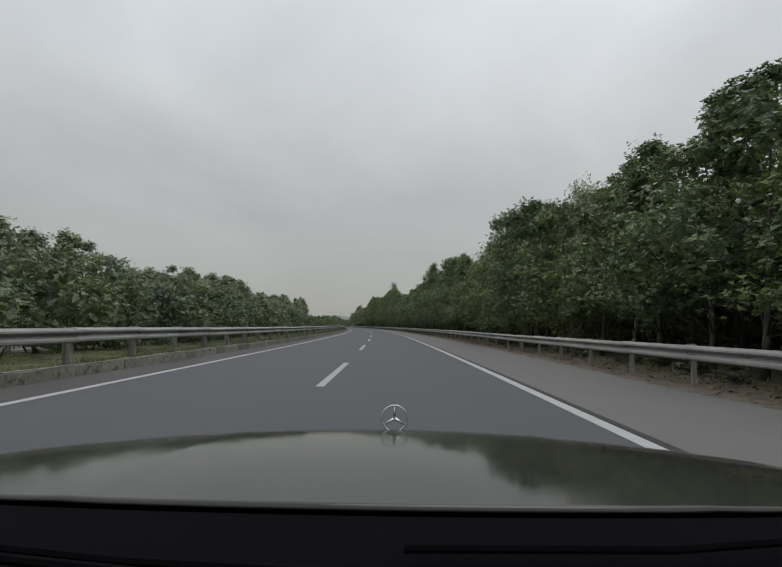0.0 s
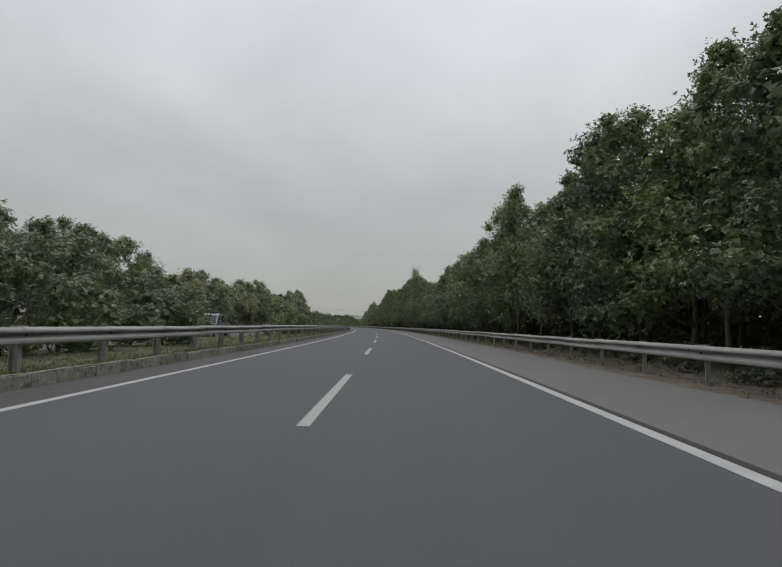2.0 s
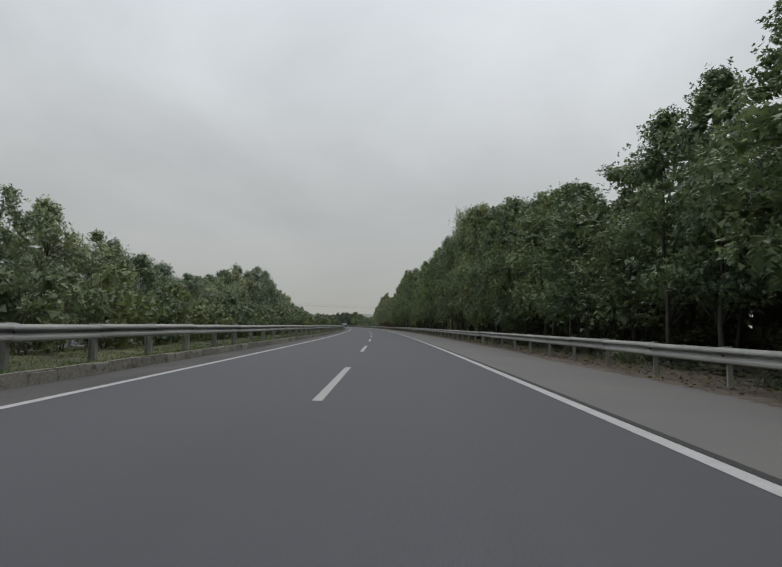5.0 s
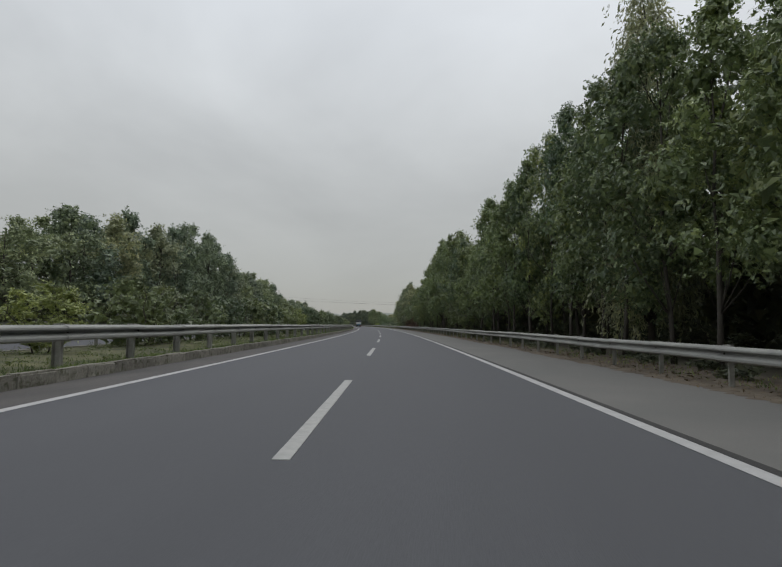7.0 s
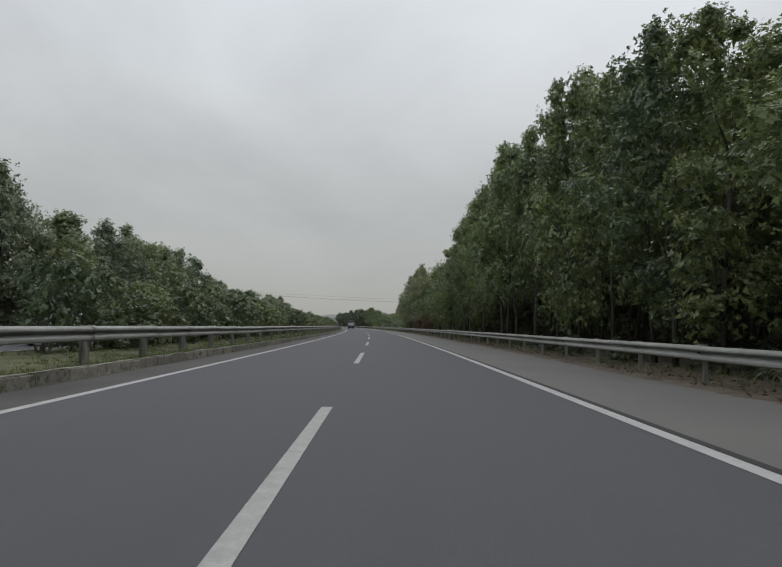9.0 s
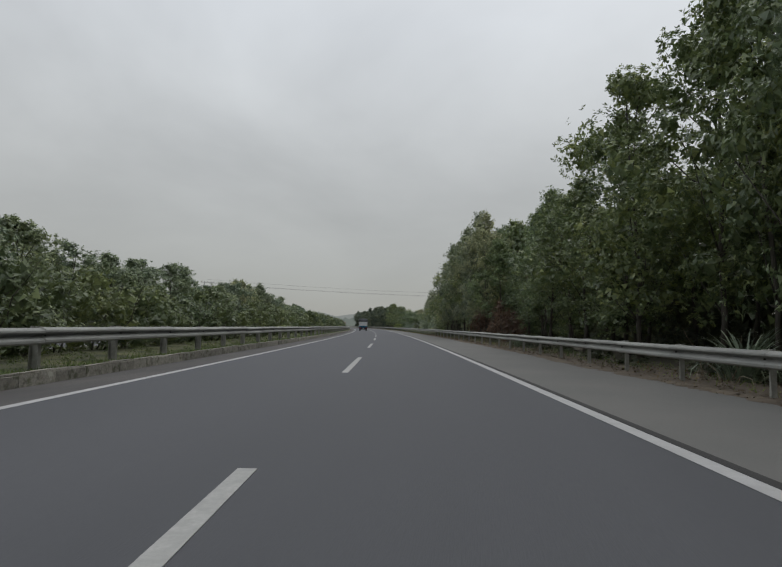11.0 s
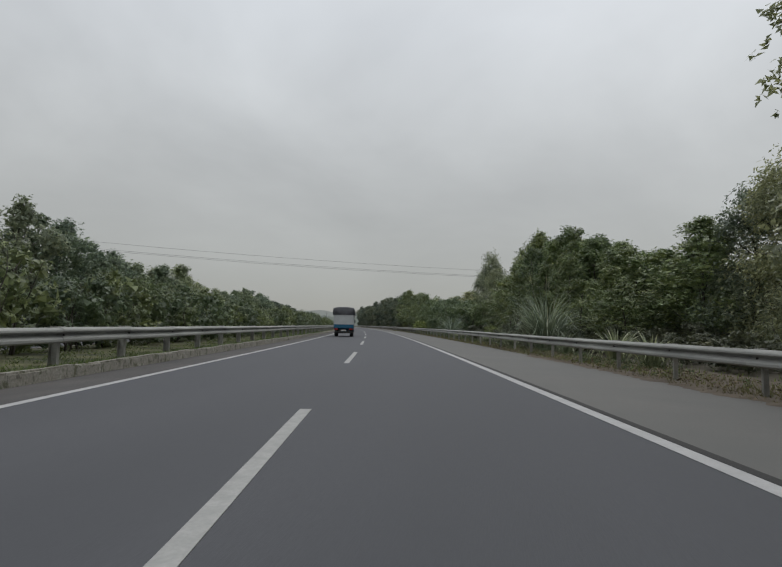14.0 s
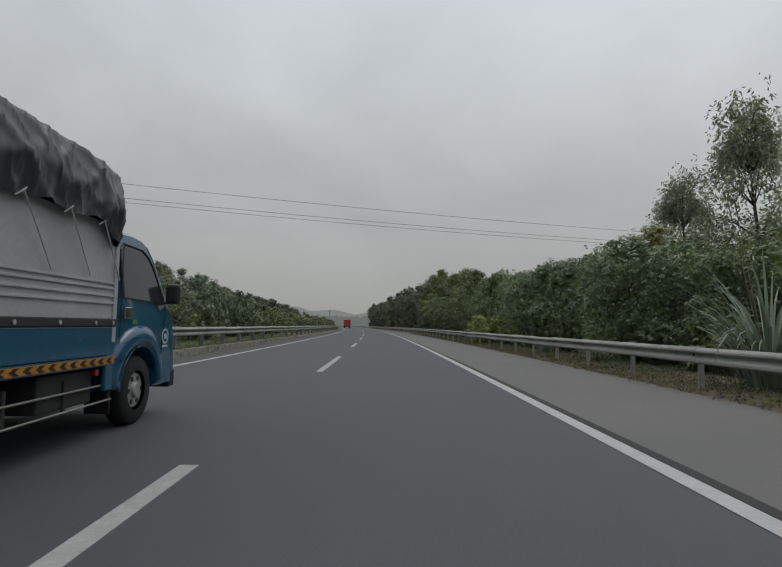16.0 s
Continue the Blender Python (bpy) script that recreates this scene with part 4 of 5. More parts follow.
def scatter_grass(name, seed, n, s0, s1, x_of, z, tall, mat, label):
    """Single blades strewn over a strip: one object of stuff."""
    rng = np.random.default_rng(seed)
    S = rng.uniform(s0, s1, n)
    clump = np.floor(S / 0.7)
    S += 0.25 * np.sin(clump * 12.9898)
    X = x_of(rng, n)
    a = S / RADIUS
    P = np.stack([(RADIUS + X) * np.cos(a) - RADIUS, (RADIUS + X) * np.sin(a), np.full(n, z)], axis=1)
    d = rng.normal(size=(n, 3)) * 0.55 + np.array([0, 0, 1.0])
    d[:, 2] = np.abs(d[:, 2])
    d /= np.linalg.norm(d, axis=1)[:, None]
    side = np.cross(d, rng.normal(size=(n, 3)))
    side /= np.linalg.norm(side, axis=1)[:, None]
    h = tall * rng.uniform(0.4, 1.3, (n, 1)) * (0.55 + 0.45 * np.sin(clump * 7.1)[:, None] ** 2)
    v = np.stack([P - side * 0.012, P + side * 0.012, P + d * h], axis=1).reshape(-1, 3)
    ob = new(name, polys(name, v, np.arange(n * 3).reshape(n, 3), 3, mat))
    return tagged(ob, label, "grass", kind="stuff")


scatter_grass("median_grass", 7, 210000, 5, 430, lambda r, n: -5.22 - 3.6 * r.beta(1.0, 1.3, n), 0.17, 0.11, M_GRASS, "rough green grass on the median")
M_STRAW = leaf_material("straw_blade", (0.165, 0.150, 0.075), (0.27, 0.24, 0.13), 0.8)
scatter_grass("verge_grass", 8, 9000, 352, 470, lambda r, n: 7.05 + 2.6 * r.beta(1.0, 1.6, n), -0.03, 0.15, M_GRASS, "weedy grass along the verge")
scatter_grass("verge_straw", 10, 26000, 340, 470, lambda r, n: 7.0 + 2.6 * r.beta(1.0, 1.8, n), -0.02, 0.13, M_STRAW, "dry yellowed grass along the edge of the shoulder")
scatter_grass("kerb_grass", 15, 30000, 5, 430, lambda r, n: -5.10 - 0.35 * r.beta(1.0, 1.6, n), 0.19, 0.13, M_GRASS, "grass growing over the back of the kerb")
scatter_grass("verge_grass", 9, 9000, 5, 355, lambda r, n: r.uniform(7.7, 10.5, n), -0.04, 0.20, M_GRASS, "sparse weeds under the trees")


def scatter_weeds(name, seed, n, s0, s1, x0, x1, z, mat, label):
    """Low leafy mounds of weeds: one object of stuff."""
    rng = np.random.default_rng(seed)
    S, X = rng.uniform(s0, s1, n), rng.uniform(x0, x1, n)
    a = S / RADIUS
    r = rng.uniform(0.07, 0.22, n)
    P = np.stack([(RADIUS + X) * np.cos(a) - RADIUS, (RADIUS + X) * np.sin(a), z + r * 0.35], axis=1)
    per = 46
    c, rr = np.repeat(P, per, axis=0), np.repeat(r, per)[:, None]
    d = rng.normal(size=(n * per, 3)) + np.array([0, 0, 0.5])
    d /= np.linalg.norm(d, axis=1)[:, None]
    p = c + d * rr * np.array([1.2, 1.2, 0.8]) * rng.uniform(0.6, 1.1, (n * per, 1))
    u = np.cross(d + rng.normal(size=d.shape) * 0.5, rng.normal(size=d.shape))
    u /= np.linalg.norm(u, axis=1)[:, None]
    q = np.cross(u, d)
    L = rng.uniform(0.025, 0.06, (n * per, 1))
    v = np.stack([p - q * L * 0.3, p + q * L * 0.3, p + u * L], axis=1).reshape(-1, 3)
    ob = new(name, polys(name, v, np.arange(n * per * 3).reshape(-1, 3), 3, mat))
    return tagged(ob, label, "weeds", kind="stuff")


M_WEED = leaf_material("weed_leaf", (0.085, 0.12, 0.04), (0.17, 0.20, 0.07), 0.6)
scatter_weeds("median_weeds", 21, 3200, 5, 430, -9.6, -5.7, 0.18, M_WEED, "low leafy weeds on the median")
scatter_weeds("verge_weeds", 22, 700, 352, 450, 7.6, 9.6, -0.04, M_WEED, "low leafy weeds along the verge")
scatter_weeds("verge_weeds", 23, 500, 5, 352, 8.1, 9.9, -0.05, M_WEED, "scattered low weeds under the trees")


def scatter_litter(name, seed, n, s0, s1, x0, x1, z, size, mat, label):
    rng = np.random.default_rng(seed)
    S, X = rng.uniform(s0, s1, n), x0 + (x1 - x0) * rng.beta(1.3, 2.0, n)
    a = S / RADIUS
    P = np.stack([(RADIUS + X) * np.cos(a) - RADIUS, (RADIUS + X) * np.sin(a), z + rng.uniform(0, 0.03, n)], axis=1)
    u = rng.normal(size=(n, 3)) * np.array([1, 1, 0.25])
    u /= np.linalg.norm(u, axis=1)[:, None]
    q = np.cross(u, rng.normal(size=(n, 3)) * 0.3 + np.array([0, 0, 1.0]))
    q /= np.linalg.norm(q, axis=1)[:, None]
    L = size * rng.uniform(0.5, 1.4, (n, 1))
    v = np.stack([P, P + u * L / 2 + q * L * 0.22, P + u * L, P + u * L / 2 - q * L * 0.22], axis=1).reshape(-1, 3)
    ob = new(name, polys(name, v, np.arange(n * 4).reshape(n, 4), 4, mat))
    return tagged(ob, label, "leaf litter", kind="stuff")


scatter_litter("leaf_litter", 11, 26000, 4, 365, 6.98, 9.8, 0.0, 0.11, M_DRY, "brown fallen leaves strewn along the verge")
scatter_litter("leaf_litter", 12, 11000, 365, 470, 7.0, 9.4, 0.0, 0.10, M_DRY, "brown fallen leaves strewn among the weeds")
scatter_litter("leaf_litter", 13, 9000, 4, 420, 6.72, 7.6, 0.012, 0.06, M_DRY, "small dry leaves blown along the edge of the shoulder")

# dry twigs leaning behind the guardrail
TWIGS = thing("dry_branch", pose(0, 0, -500), "bare dry branch lying behind the guardrail", "branch")
rb = random.Random(9)
M_TWIG = material("dry_wood", (0.27, 0.22, 0.16), 0.9, vary=0.25)
for k in range(7):
    p, d = Vector((rb.uniform(-0.5, 0.5), rb.uniform(-0.6, 0.6), 0.0)), Vector((rb.uniform(-0.5, 0.5), rb.uniform(-1, 1), rb.uniform(0.5, 1.3))).normalized()
    pts = [p]
    for i in range(4):
        d = (d + Vector((rb.uniform(-0.3, 0.3), rb.uniform(-0.3, 0.3), rb.uniform(-0.35, 0.1)))).normalized()
        pts.append(pts[-1] + d * rb.uniform(0.2, 0.4))
    part("twig", pipe(bmesh.new(), pts, [0.014, 0.011, 0.008, 0.006, 0.003], 5), M_TWIG, TWIGS)
PATTERNS.append(TWIGS)
for s, x, k in ((303.5, 8.5, 1.1), (306.5, 8.9, 1.2), (310.0, 8.6, 1.0), (313.5, 8.8, 1.2), (317.0, 8.5, 0.9), (321.5, 8.8, 1.1), (326.0, 8.7, 1.0), (280.5, 9.0, 1.3), (296.0, 8.8, 1.0)):
    copy_thing(TWIGS, at_road(s, x, -0.05, rnd.uniform(0, 360), k))


# ---- distance ----
def far_ridge(name, seed, s0, s1, x, low, high, color, strength, label):
    """A far line of woods as a plain backdrop; it glows, its haze painted into the colour."""
    rng = random.Random(seed)
    n = 420
    verts = []
    for i in range(n + 1):
        f = i / n
        swell = 0.5 + 0.5 * noise.noise(Vector((f * 14, seed * 7.3, 0.0)))
        crowns = 0.5 + 0.5 * noise.noise(Vector((f * 90, seed * 3.1, 4.0))) + 0.35 * noise.noise(Vector((f * 260, seed, 9.0)))
        h = low + (high - low) * (0.55 * swell + 0.45 * crowns)
        p = road(s0 + (s1 - s0) * f, x + 30 * math.sin(f * 9))
        verts += [(p.x, p.y, -1), (p.x, p.y, h)]
    faces = [(2 * i, 2 * i + 2, 2 * i + 3, 2 * i + 1) for i in range(n)]
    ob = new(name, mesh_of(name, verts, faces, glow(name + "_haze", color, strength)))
    return tagged(ob, label, "backdrop", kind="structure")


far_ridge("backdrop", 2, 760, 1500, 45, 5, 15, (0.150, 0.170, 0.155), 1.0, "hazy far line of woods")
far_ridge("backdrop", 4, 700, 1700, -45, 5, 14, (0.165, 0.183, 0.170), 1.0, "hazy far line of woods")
verts, faces, rng = [], [], random.Random(8)
for i in range(121):
    f = i / 120
    c = Vector((300, 1120, 0)).lerp(Vector((-900, 1000, 0)), f)
    h = 19 + 7 * noise.noise(Vector((f * 11, 3.0, 1.0))) + 5 * noise.noise(Vector((f * 45, 5.0, 2.0))) + rng.uniform(-0.8, 0.8)
    verts += [(c.x, c.y, -1), (c.x, c.y, h)]
faces = [(2 * i, 2 * i + 2, 2 * i + 3, 2 * i + 1) for i in range(120)]
# this backdrop glows too, with haze painted into its colour
tagged(new("backdrop", mesh_of("backdrop", verts, faces, glow("painted_far_haze", (0.225, 0.242, 0.232), 1.0))), "hazy woods across the end of the road", "backdrop", kind="structure")

# ---- poles and cables ----
M_CONCRETE = material("pole_concrete", (0.30, 0.30, 0.29), 0.85, vary=0.2, scale=2, fine=30)
M_CABLE = material("cable", (0.10, 0.10, 0.105), 0.6)
M_INSULATOR = material("insulator_glaze", (0.16, 0.10, 0.07), 0.25)


def power_pole(s, x, height, turn, label):
    pole = thing("power_pole", at_road(s, x, -0.1, turn), label, "utility pole", "power line poles")
    for k in (-0.9, 0.9):
        part("post", pipe(bmesh.new(), [(k, 0, 0), (k, 0, height * 0.5), (k, 0, height)], [0.16, 0.13, 0.10], 10), M_CONCRETE, pole, smooth=True)
    for z in (height - 0.35, height - 1.3):
        part("crossarm", boxed(-1.9, 1.9, -0.05, 0.05, z, z + 0.1, 0.01), M_CONCRETE, pole)
    for k in (-1.7, 0, 1.7):
        part("insulator", pipe(bmesh.new(), [(k, 0, height - 0.25), (k, 0, height - 0.1), (k, 0, height + 0.08)], [0.03, 0.06, 0.03], 8), M_INSULATOR, pole)
    return pole


power_pole(352.0, -30.5, 8.2, 20, "twin-post concrete power pole behind the trees")
power_pole(427.0, -46.0, 13.2, 15, "tall twin-post concrete power pole behind the trees")
power_pole(458.0, 62.0, 12.6, 15, "tall twin-post concrete power pole in the wood")
for k, dz in ((-1.7, 0.35), (0.0, -0.55), (1.7, -0.62)):
    a, b = road(427.0 + k, -46.0, 13.2 + dz), road(458.0 + k, 62.0, 12.6 + dz)
    pts = [a.lerp(b, i / 24) - Vector((0, 0, 1.0 * 4 * (i / 24) * (1 - i / 24))) for i in range(25)]
    cable = new("power_cable", small_mesh("power_cable", pipe(bmesh.new(), pts, 0.018, 5), M_CABLE))
    tagged(cable, "thin dark power cable spanning the motorway", "cable", "power cables")

lamp = thing("road_pole", at_road(590, -8.4, 0.0), "slim grey pole standing on the median", "pole")
part("post", pipe(bmesh.new(), [(0, 0, 0), (0, 0, 3), (0, 0, 6.5)], [0.12, 0.10, 0.08], 8), M_CONCRETE, lamp)
part("arm", boxed(-0.7, 0.7, -0.06, 0.06, 6.1, 6.25), M_CONCRETE, lamp)

# ---- vehicles ----
M_TYRE = material("tyre_rubber", (0.018, 0.018, 0.018), 0.85, vary=0.3, scale=20, fine=60)
M_RIM = material("painted_steel_rim", (0.42, 0.42, 0.41), 0.45, 0.3, vary=0.2, scale=12, fine=40, bump=0.05)
M_BLUE = material("blue_truck_paint", (0.013, 0.108, 0.200), 0.2, 0.0, vary=0.12, scale=3, fine=30, bump=0.02, coat=0.6)
M_PLATE = material("grey_cargo_panel", (0.50, 0.515, 0.51), 0.5, 0.1, vary=0.10, scale=2, fine=25, bump=0.05)
M_TARP = material("black_tarpaulin", (0.058, 0.058, 0.065), 0.36, vary=0.3, scale=3, fine=18, bump=0.10, bump_scale=14)
M_DARK = material("dark_underbody", (0.034, 0.033, 0.032), 0.75, vary=0.4, scale=8, fine=40)
M_GLASS = material("dark_tinted_glass", (0.035, 0.04, 0.043), 0.06, vary=0.05, bump=0.0)
M_CHROME = material("chrome", (0.65, 0.65, 0.65), 0.15, 0.95, vary=0.05, bump=0.0)
M_BLACK = material("black_plastic", (0.02, 0.02, 0.022), 0.5, vary=0.2)
M_ORANGE = material("orange_reflective_tape", (0.55, 0.24, 0.02), 0.45, vary=0.12, scale=10)
M_ROPE = material("pale_rope", (0.50, 0.50, 0.48), 0.9, vary=0.2)
M_WHITE = material("white_marking", (0.6, 0.62, 0.62), 0.5, vary=0.05)
M_RED = material("red_paint", (0.36, 0.035, 0.025), 0.4, vary=0.15, coat=0.3)
M_SILVER = material("silver_car_paint", (0.20, 0.205, 0.215), 0.25, 0.4, vary=0.06, bump=0.01, coat=0.6)
M_CARWHITE = material("white_car_paint", (0.62, 0.63, 0.63), 0.3, 0.0, vary=0.06, bump=0.01, coat=0.6)
M_LENS = material("lamp_lens", (0.55, 0.56, 0.55), 0.12, vary=0.05, bump=0.0)
M_TAIL = material("red_lamp_lens", (0.30, 0.02, 0.015), 0.2, vary=0.05, bump=0.0)


def wheel(parent, x, y, r, width, rim_r, side, name="wheel"):
    bm = bmesh.new()
    prof = [(-width / 2, rim_r), (-width / 2, r * 0.93), (-width * 0.36, r), (width * 0.36, r), (width / 2, r * 0.93), (width / 2, rim_r)]
    n = 28
    rows = [[bm.verts.new((x + a, y + b * math.cos(2 * math.pi * k / n), r + b * math.sin(2 * math.pi * k / n))) for a, b in prof] for k in range(n)]
    for k in range(n):
        for j in range(len(prof) - 1):
            bm.faces.new([rows[k][j], rows[k][j + 1], rows[(k + 1) % n][j + 1], rows[(k + 1) % n][j]])
    t = part(name, bm, M_TYRE, parent, smooth=True)
    bm = bmesh.new()
    disc(bm, (x + side * width * 0.22, y, r), (side, 0, 0), rim_r * 1.01, width * 0.3, 24, rim_r * 0.86)
    disc(bm, (x + side * width * 0.42, y, r), (side, 0, 0), rim_r * 0.42, width * 0.22, 16, rim_r * 0.34)
    rim = part("rim", bm, M_RIM, t, "dusty steel rim")
    bm = bmesh.new()
    for k in range(6):
        a = 2 * math.pi * k / 6
        disc(bm, (x + side * width * 0.375, y + rim_r * 0.66 * math.cos(a), r + rim_r * 0.66 * math.sin(a)), (side, 0, 0), rim_r * 0.13, 0.012, 10)
    part("rim_holes", bm, M_DARK, t)
    return t


def side_loft(bm, outline, half, inset_top=0.0, z_split=1e9, zmax=1.0):
    """A body from its side outline (y, z), as wide as 2 * half, drawn in above z_split."""
    secs = []
    for f in (-1.0, -0.94, 0.94, 1.0):
        edge = 0.035 if abs(f) == 1.0 else 0.0
        pts = []
        cy = sum(p[0] for p in outline) / len(outline)
        cz = sum(p[1] for p in outline) / len(outline)
        for y, z in outline:
            tuck = inset_top * max(0.0, (z - z_split) / (zmax - z_split))
            pts.append((f * (half - tuck), y + (cy - y) * edge, z + (cz - z) * edge))
        secs.append(pts)
    return loft(bm, secs)


truck = thing("cargo_truck", at_road(392.95, -2.02, 0.0, 0.4), "small blue cargo truck with grey panels under a black tarpaulin", "truck")
HALF = 0.86
# cab: side outline with the front wheel arch, front at +y
outline = [(-0.64, 0.42), (-0.64, 1.97), (-0.54, 2.03), (-0.10, 2.05), (0.14, 2.03), (0.30, 1.97), (0.42, 1.86), (0.54, 1.70), (0.67, 1.48), (0.79, 1.25), (0.89, 1.10), (0.965, 0.90), (1.0, 0.45), (0.95, 0.34), (0.46, 0.36)]
outline += [(0.46 * math.cos(a), 0.40 + 0.44 * math.sin(a)) for a in [math.pi * k / 8 for k in range(1, 8)]]
bm = bmesh.new()
side_loft(bm, outline, HALF, 0.10, 1.15, 1.98)
part("cab", bm, M_BLUE, truck, "glossy mid-blue painted cab")
bm = bmesh.new()
side_loft(bm, [(-0.40, 1.34), (-0.40, 1.84), (-0.30, 1.90), (0.10, 1.89), (0.24, 1.84), (0.36, 1.74), (0.50, 1.54), (0.66, 1.27), (0.50, 1.22), (0.38, 1.32)], HALF + 0.004, 0.10, 1.15, 1.98)
part("cab_glazing", bm, M_GLASS, truck, "dark cab windows")
part("window_trim", pipe(bmesh.new(), [(HALF - 0.022, -0.41, 1.33), (HALF - 0.082, -0.41, 1.85), (HALF - 0.090, -0.30, 1.912), (HALF - 0.088, 0.11, 1.902), (HALF - 0.080, 0.25, 1.85), (HALF - 0.068, 0.37, 1.75), (HALF - 0.046, 0.51, 1.55), (HALF - 0.014, 0.67, 1.27)], 0.012, 6), M_BLACK, truck)
bm = bmesh.new()
loft(bm, [[(-0.70, 0.455, 1.80), (0.70, 0.455, 1.80), (0.78, 0.845, 1.22), (-0.78, 0.845, 1.22)], [(-0.70, 0.475, 1.81), (0.70, 0.475, 1.81), (0.78, 0.865, 1.23), (-0.78, 0.865, 1.23)]])
part("windscreen", bm, M_GLASS, truck, "dark windscreen glass")
part("front_bumper", boxed(-0.86, 0.86, 0.86, 1.04, 0.30, 0.52, 0.03), M_BLACK, truck)
part("drip_rail", pipe(bmesh.new(), [(HALF - 0.105, 0.27, 1.945), (HALF - 0.092, 0.40, 1.82), (HALF - 0.060, 0.58, 1.53), (HALF - 0.020, 0.77, 1.21)], 0.013, 6), M_BLACK, truck, "black pillar trim")
for sx in (1, -1):
    part("wheel_arch_lip", pipe(bmesh.new(), [(sx * (HALF + 0.005), 0.47 * math.cos(a), 0.40 + 0.45 * math.sin(a)) for a in [math.pi * k / 10 for k in range(11)]], 0.02, 6), M_BLUE, truck)
    bm = bmesh.new()
    rings = []
    for k in range(15):
        a = math.pi * (0.02 + 0.96 * k / 14)
        rings.append([(sx * (HALF + off), r * math.cos(a) * (1.0 if math.cos(a) > 0 else 1.12), 0.40 + r * math.sin(a)) for r, off in ((0.45, -0.05), (0.45, 0.028), (0.53, 0.036), (0.60, 0.026), (0.66, 0.001), (0.66, -0.05))])
    loft(bm, rings)
    part("fender", bm, M_BLUE, truck, "rounded blue fender over the wheel", smooth=True)
    part("door_seam", pipe(bmesh.new(), [(sx * (HALF + 0.001), -0.50, 0.60), (sx * (HALF + 0.001), -0.50, 1.90)], 0.005, 4), M_DARK, truck)
    part("door_seam", pipe(bmesh.new(), [(sx * (HALF + 0.001), 0.55, 0.62), (sx * (HALF + 0.001), 0.66, 1.28)], 0.005, 4), M_DARK, truck)
    part("door_handle", boxed(sx * HALF - 0.005, sx * HALF + 0.025, -0.44, -0.29, 1.13, 1.25, 0.01), M_CHROME, truck, "chrome door handle")
    mirror = part("wing_mirror", boxed(sx * (HALF + 0.07) - 0.08, sx * (HALF + 0.07) + 0.08, 0.64, 0.74, 1.32, 1.56, 0.035), M_BLACK, truck, "black wing mirror")
    part("mirror_arm", pipe(bmesh.new(), [(sx * (HALF - 0.03), 0.62, 1.33), (sx * (HALF + 0.06), 0.73, 1.34)], 0.02, 6), M_BLACK, mirror)
    part("headlight", boxed(sx * 0.62 - 0.14, sx * 0.62 + 0.14, 0.95, 1.005, 0.66, 0.84, 0.03), M_LENS, truck)
    wheel(truck, sx * 0.74, 0.0, 0.365, 0.20, 0.21, sx)
    wheel(truck, sx * 0.70, -2.62, 0.365, 0.30, 0.21, sx)
badge = part("door_badge", disc(bmesh.new(), (HALF + 0.002, 0.665, 0.93), (1, 0, 0), 0.095, 0.006, 24), M_WHITE, truck, "round white badge on the door")
part("badge_centre", disc(bmesh.new(), (HALF + 0.006, 0.665, 0.935), (1, 0, 0), 0.068, 0.004, 20), M_BLUE, badge)
part("badge_bar", boxed(HALF + 0.006, HALF + 0.010, 0.625, 0.705, 0.90, 0.96), M_WHITE, badge)
part("badge_text_bar", boxed(HALF, HALF + 0.004, 0.58, 0.75, 0.80, 0.825), M_WHITE, truck)
part("sticker", boxed(HALF - 0.002, HALF + 0.003, -0.22, -0.12, 1.08, 1.12), material("green_sticker", (0.12, 0.33, 0.12), 0.5), truck)

